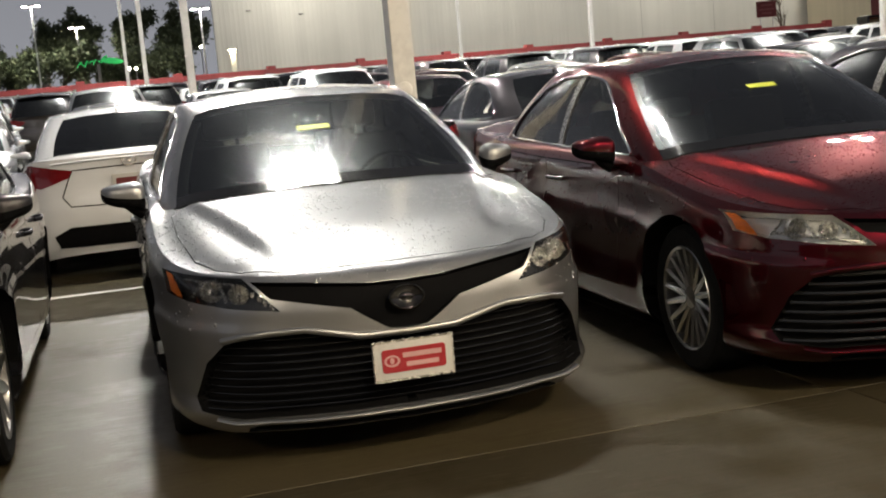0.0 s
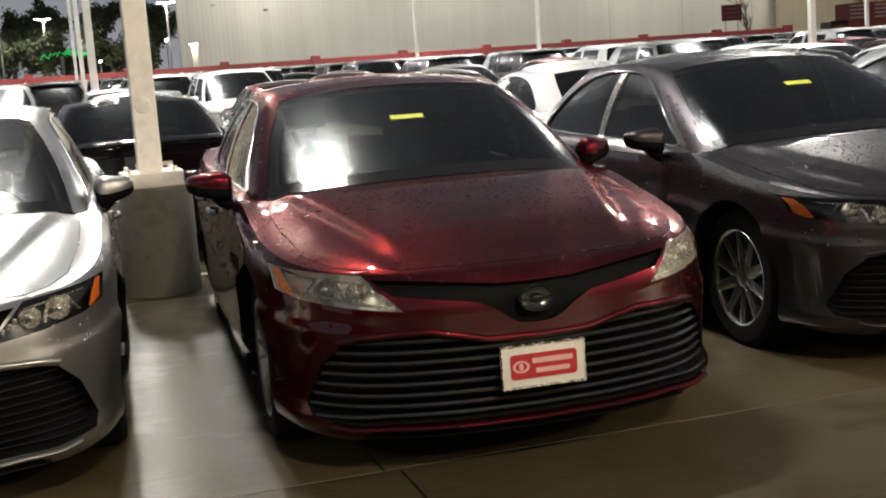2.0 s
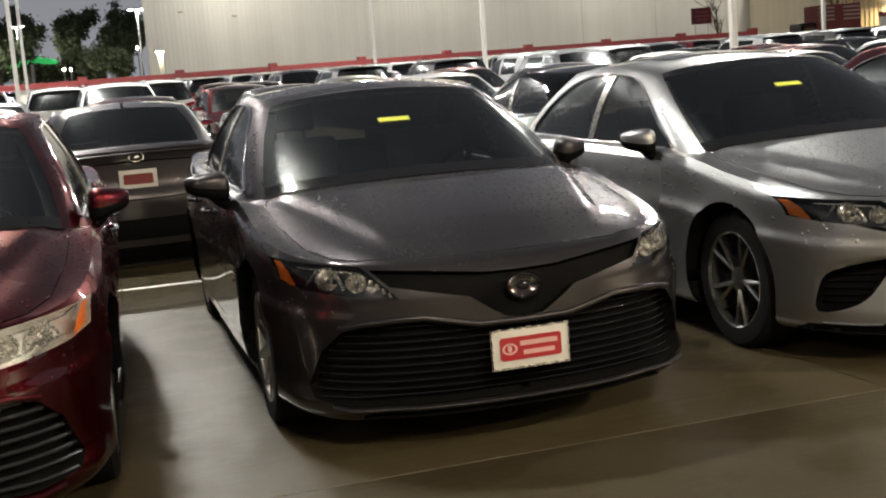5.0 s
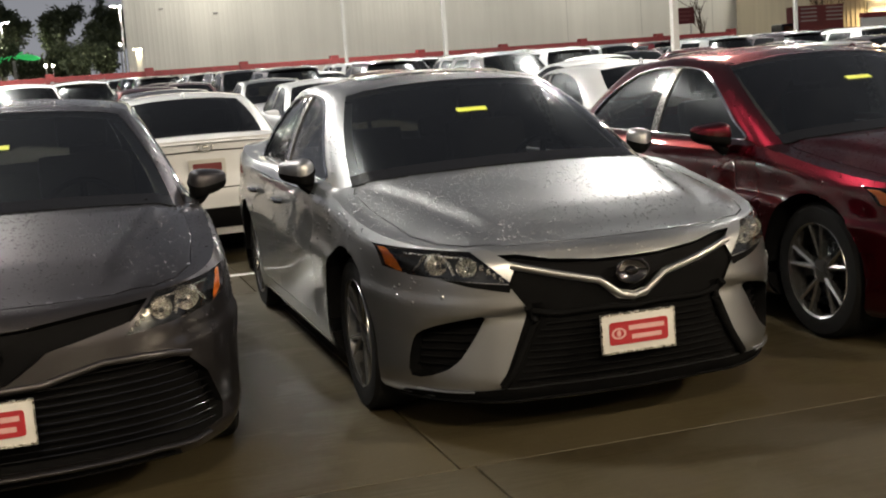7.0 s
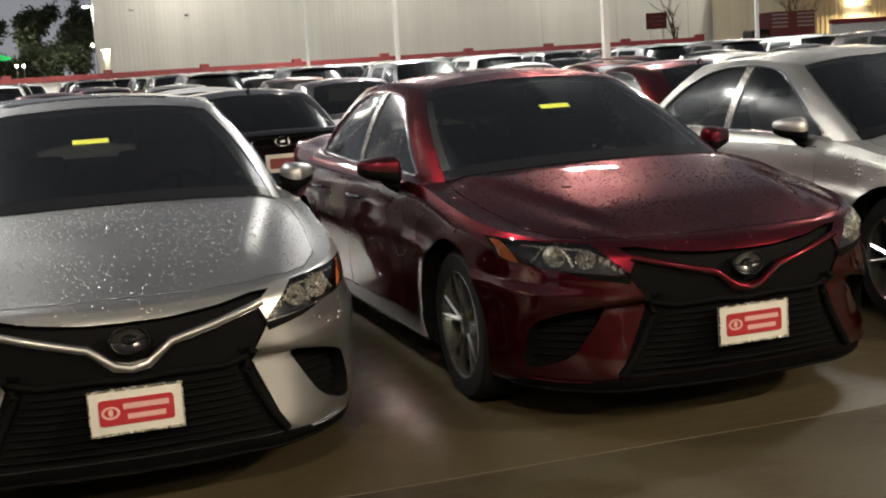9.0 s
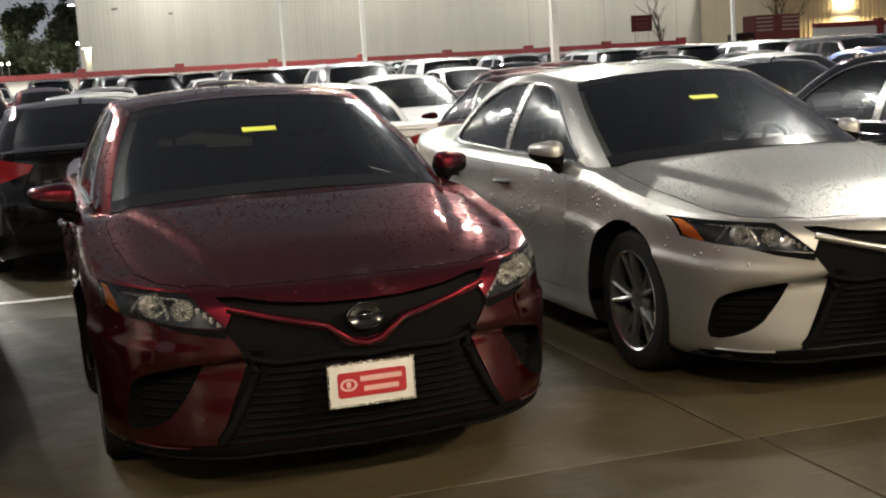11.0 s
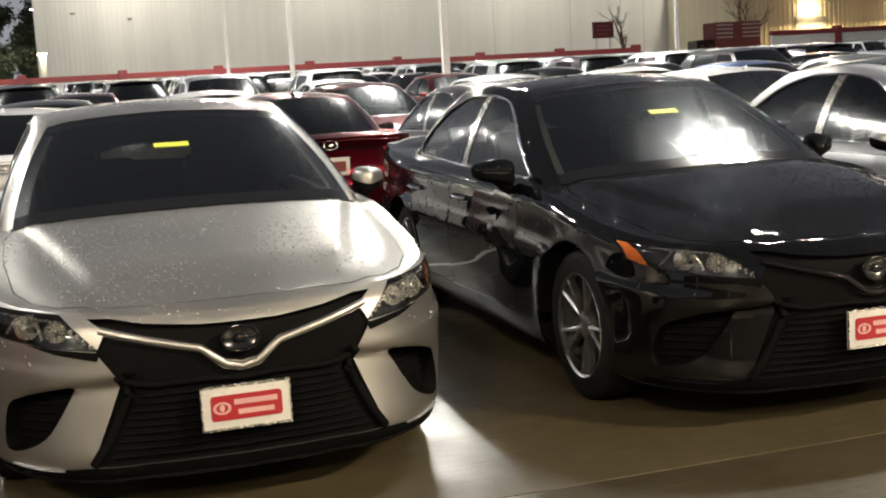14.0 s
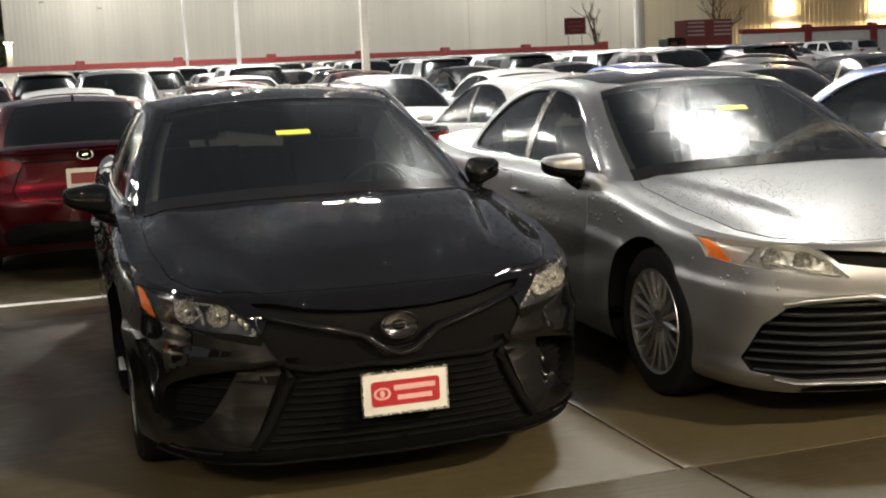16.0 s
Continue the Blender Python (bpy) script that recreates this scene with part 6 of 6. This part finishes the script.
# ---- green lit sign far off ----
green = new("green_sign")
green.matrix_basis = pose(2.6, 125, 0)
tagged(green, "far green lit sign with illegible shapes", "sign")
GREEN = glow("green_glow", (0.05, 0.70, 0.17), 0.11)
part("post", box(bmesh.new(), -0.15, 0.15, 0, 0.3, 2.0, 6.2), CAST, green)
blob = bmesh.new()
bmesh.ops.create_uvsphere(blob, u_segments=16, v_segments=8, radius=1, matrix=pose(1.35, 0, 6.42, 0, 8, 0) @ Matrix.Diagonal((1.15, 0.12, 0.30, 1)))
part("panel", blob, GREEN, green, "green glowing panel", 60)
for k, (x, z, dx, dz) in enumerate(((-2.1, 5.95, 0.5, 0.55), (-1.75, 6.5, 0.45, -0.4), (-1.3, 6.0, 0.3, 0.6), (-0.95, 6.35, 0.5, 0.2), (-0.5, 6.2, 0.35, 0.45), (0.0, 6.55, 0.4, -0.25), (0.45, 6.75, 0.5, 0.2))):
    part("stroke", tube(bmesh.new(), [(x, 0, z), (x + dx * 0.5, 0, z + dz * 0.7), (x + dx, 0, z + dz)], 0.09, 6, flat=0.8), GREEN, green)

# ---- small lights past the boundary wall ----
YARD_GLOW = glow("yard_light_glow", (1.0, 0.94, 0.80), 9.0)
for x, z in ((5.5, 5.5), (6.15, 5.47), (12.75, 7.1)):
    lantern = new("yard_light")
    lantern.matrix_basis = pose(x, 124.0, rise(124) - 0.012)
    tagged(lantern, "small far yard light on a thin dark post", "lamp")
    top = z - rise(124)
    part("post", tube(bmesh.new(), [(0, 0, 0), (0, 0, top - 0.14)], 0.05, 8), CAST, lantern)
    bulb = lathe(bmesh.new(), [(0.001, 0.14), (0.09, 0.10), (0.13, 0.0), (0.09, -0.10), (0.04, -0.15)], 12, pose(0, 0, top, 0, -90, 0))
    part("globe", bulb, YARD_GLOW, lantern, "lit pale globe", 60)

# ---- trees ----
BARK = plain("bark", (0.10, 0.075, 0.055), 0.9, scale=14, vary=0.3, bump=0.01)


def leaf_mat():
    m, n, l, p = nodes_of("leaf")
    g = n.new("ShaderNodeNewGeometry")
    r = ramp_node(n, l, g.outputs["Random Per Island"], [(0.0, (0.045, 0.06, 0.03)), (1.0, (0.11, 0.13, 0.06))])
    l.new(r.outputs[0], p.inputs["Base Color"])
    p.inputs["Roughness"].default_value = 0.7
    return m


LEAF = leaf_mat()


def tree(x, y, height, leaves, seed, label):
    rg = random.Random(seed)
    t = new("tree")
    t.matrix_basis = pose(x, y, rise(min(y, 130)) - 0.05)
    tagged(t, label, "tree")
    bm = bmesh.new()
    tips = []

    def limb(p, d, length, rad, depth):
        pts = [p]
        for s in range(4):
            d = (d + Vector((rg.uniform(-.22, .22), rg.uniform(-.22, .22), rg.uniform(-.05, .18)))).normalized()
            pts.append(pts[-1] + d * length / 4)
        rings = []
        for i, q in enumerate(pts):
            r = rad * (1 - 0.55 * i / 4)
            s = d.cross(Vector((0.3, 1, 0.1))).normalized()
            u = s.cross(d)
            rings.append([bm.verts.new(q + (s * math.cos(a) + u * math.sin(a)) * r) for a in np.linspace(0, 2 * math.pi, 7)[:-1]])
        for a, b in zip(rings[:-1], rings[1:]):
            for k in range(6):
                bm.faces.new((a[k], a[(k + 1) % 6], b[(k + 1) % 6], b[k]))
        tips.extend(pts[2:])
        if depth:
            for _ in range(4):
                k = rg.choice((2, 3, 4))
                nd = (d + Vector((rg.uniform(-1, 1), rg.uniform(-1, 1), rg.uniform(0.0, 0.7)))).normalized()
                limb(pts[k], nd, length * rg.uniform(0.5, 0.75), rad * 0.45, depth - 1)

    limb(Vector((0, 0, 0)), Vector((0, 0, 1)), height * 0.42, height * 0.025, 3)
    part("trunk", bm, BARK, t, "", 60)
    if leaves:
        lf = bmesh.new()
        for _ in range(leaves):
            c = rg.choice(tips) + Vector((rg.gauss(0, .38), rg.gauss(0, .38), rg.gauss(0, .3)))
            a = Vector((rg.uniform(-1, 1), rg.uniform(-1, 1), rg.uniform(-1, 1))).normalized() * 0.30
            b = a.cross(Vector((rg.uniform(-1, 1), rg.uniform(-1, 1), rg.uniform(-1, 1)))).normalized() * 0.13
            lf.faces.new([lf.verts.new(c - a), lf.verts.new(c + b), lf.verts.new(c + a), lf.verts.new(c - b)])
        tagged(part("crown", lf, LEAF, t), kind="stuff")
    return t


for x, y, h, sd in ((-8.0, 152, 12, 1), (-3.0, 158, 13, 2), (2.5, 156, 13, 3), (7.5, 150, 12, 4), (11.8, 142, 13, 5), (-13, 150, 12, 6)):
    tree(x, y, h, 7000, sd, "dark leafy tree behind the boundary wall")
for k in range(13):
    tree(-19 + 2.6 * k + rng.uniform(-0.6, 0.6), rng.uniform(134, 140), rng.uniform(5.5, 8.0), 3000, 30 + k, "low dark leafy tree behind the boundary wall")
for x, y, h, sd in ((59.5, 92, 7.0, 11), (70.5, 90, 9.0, 12)):
    tree(x, y, h, 0, sd, "bare leafless tree beside the warehouse")
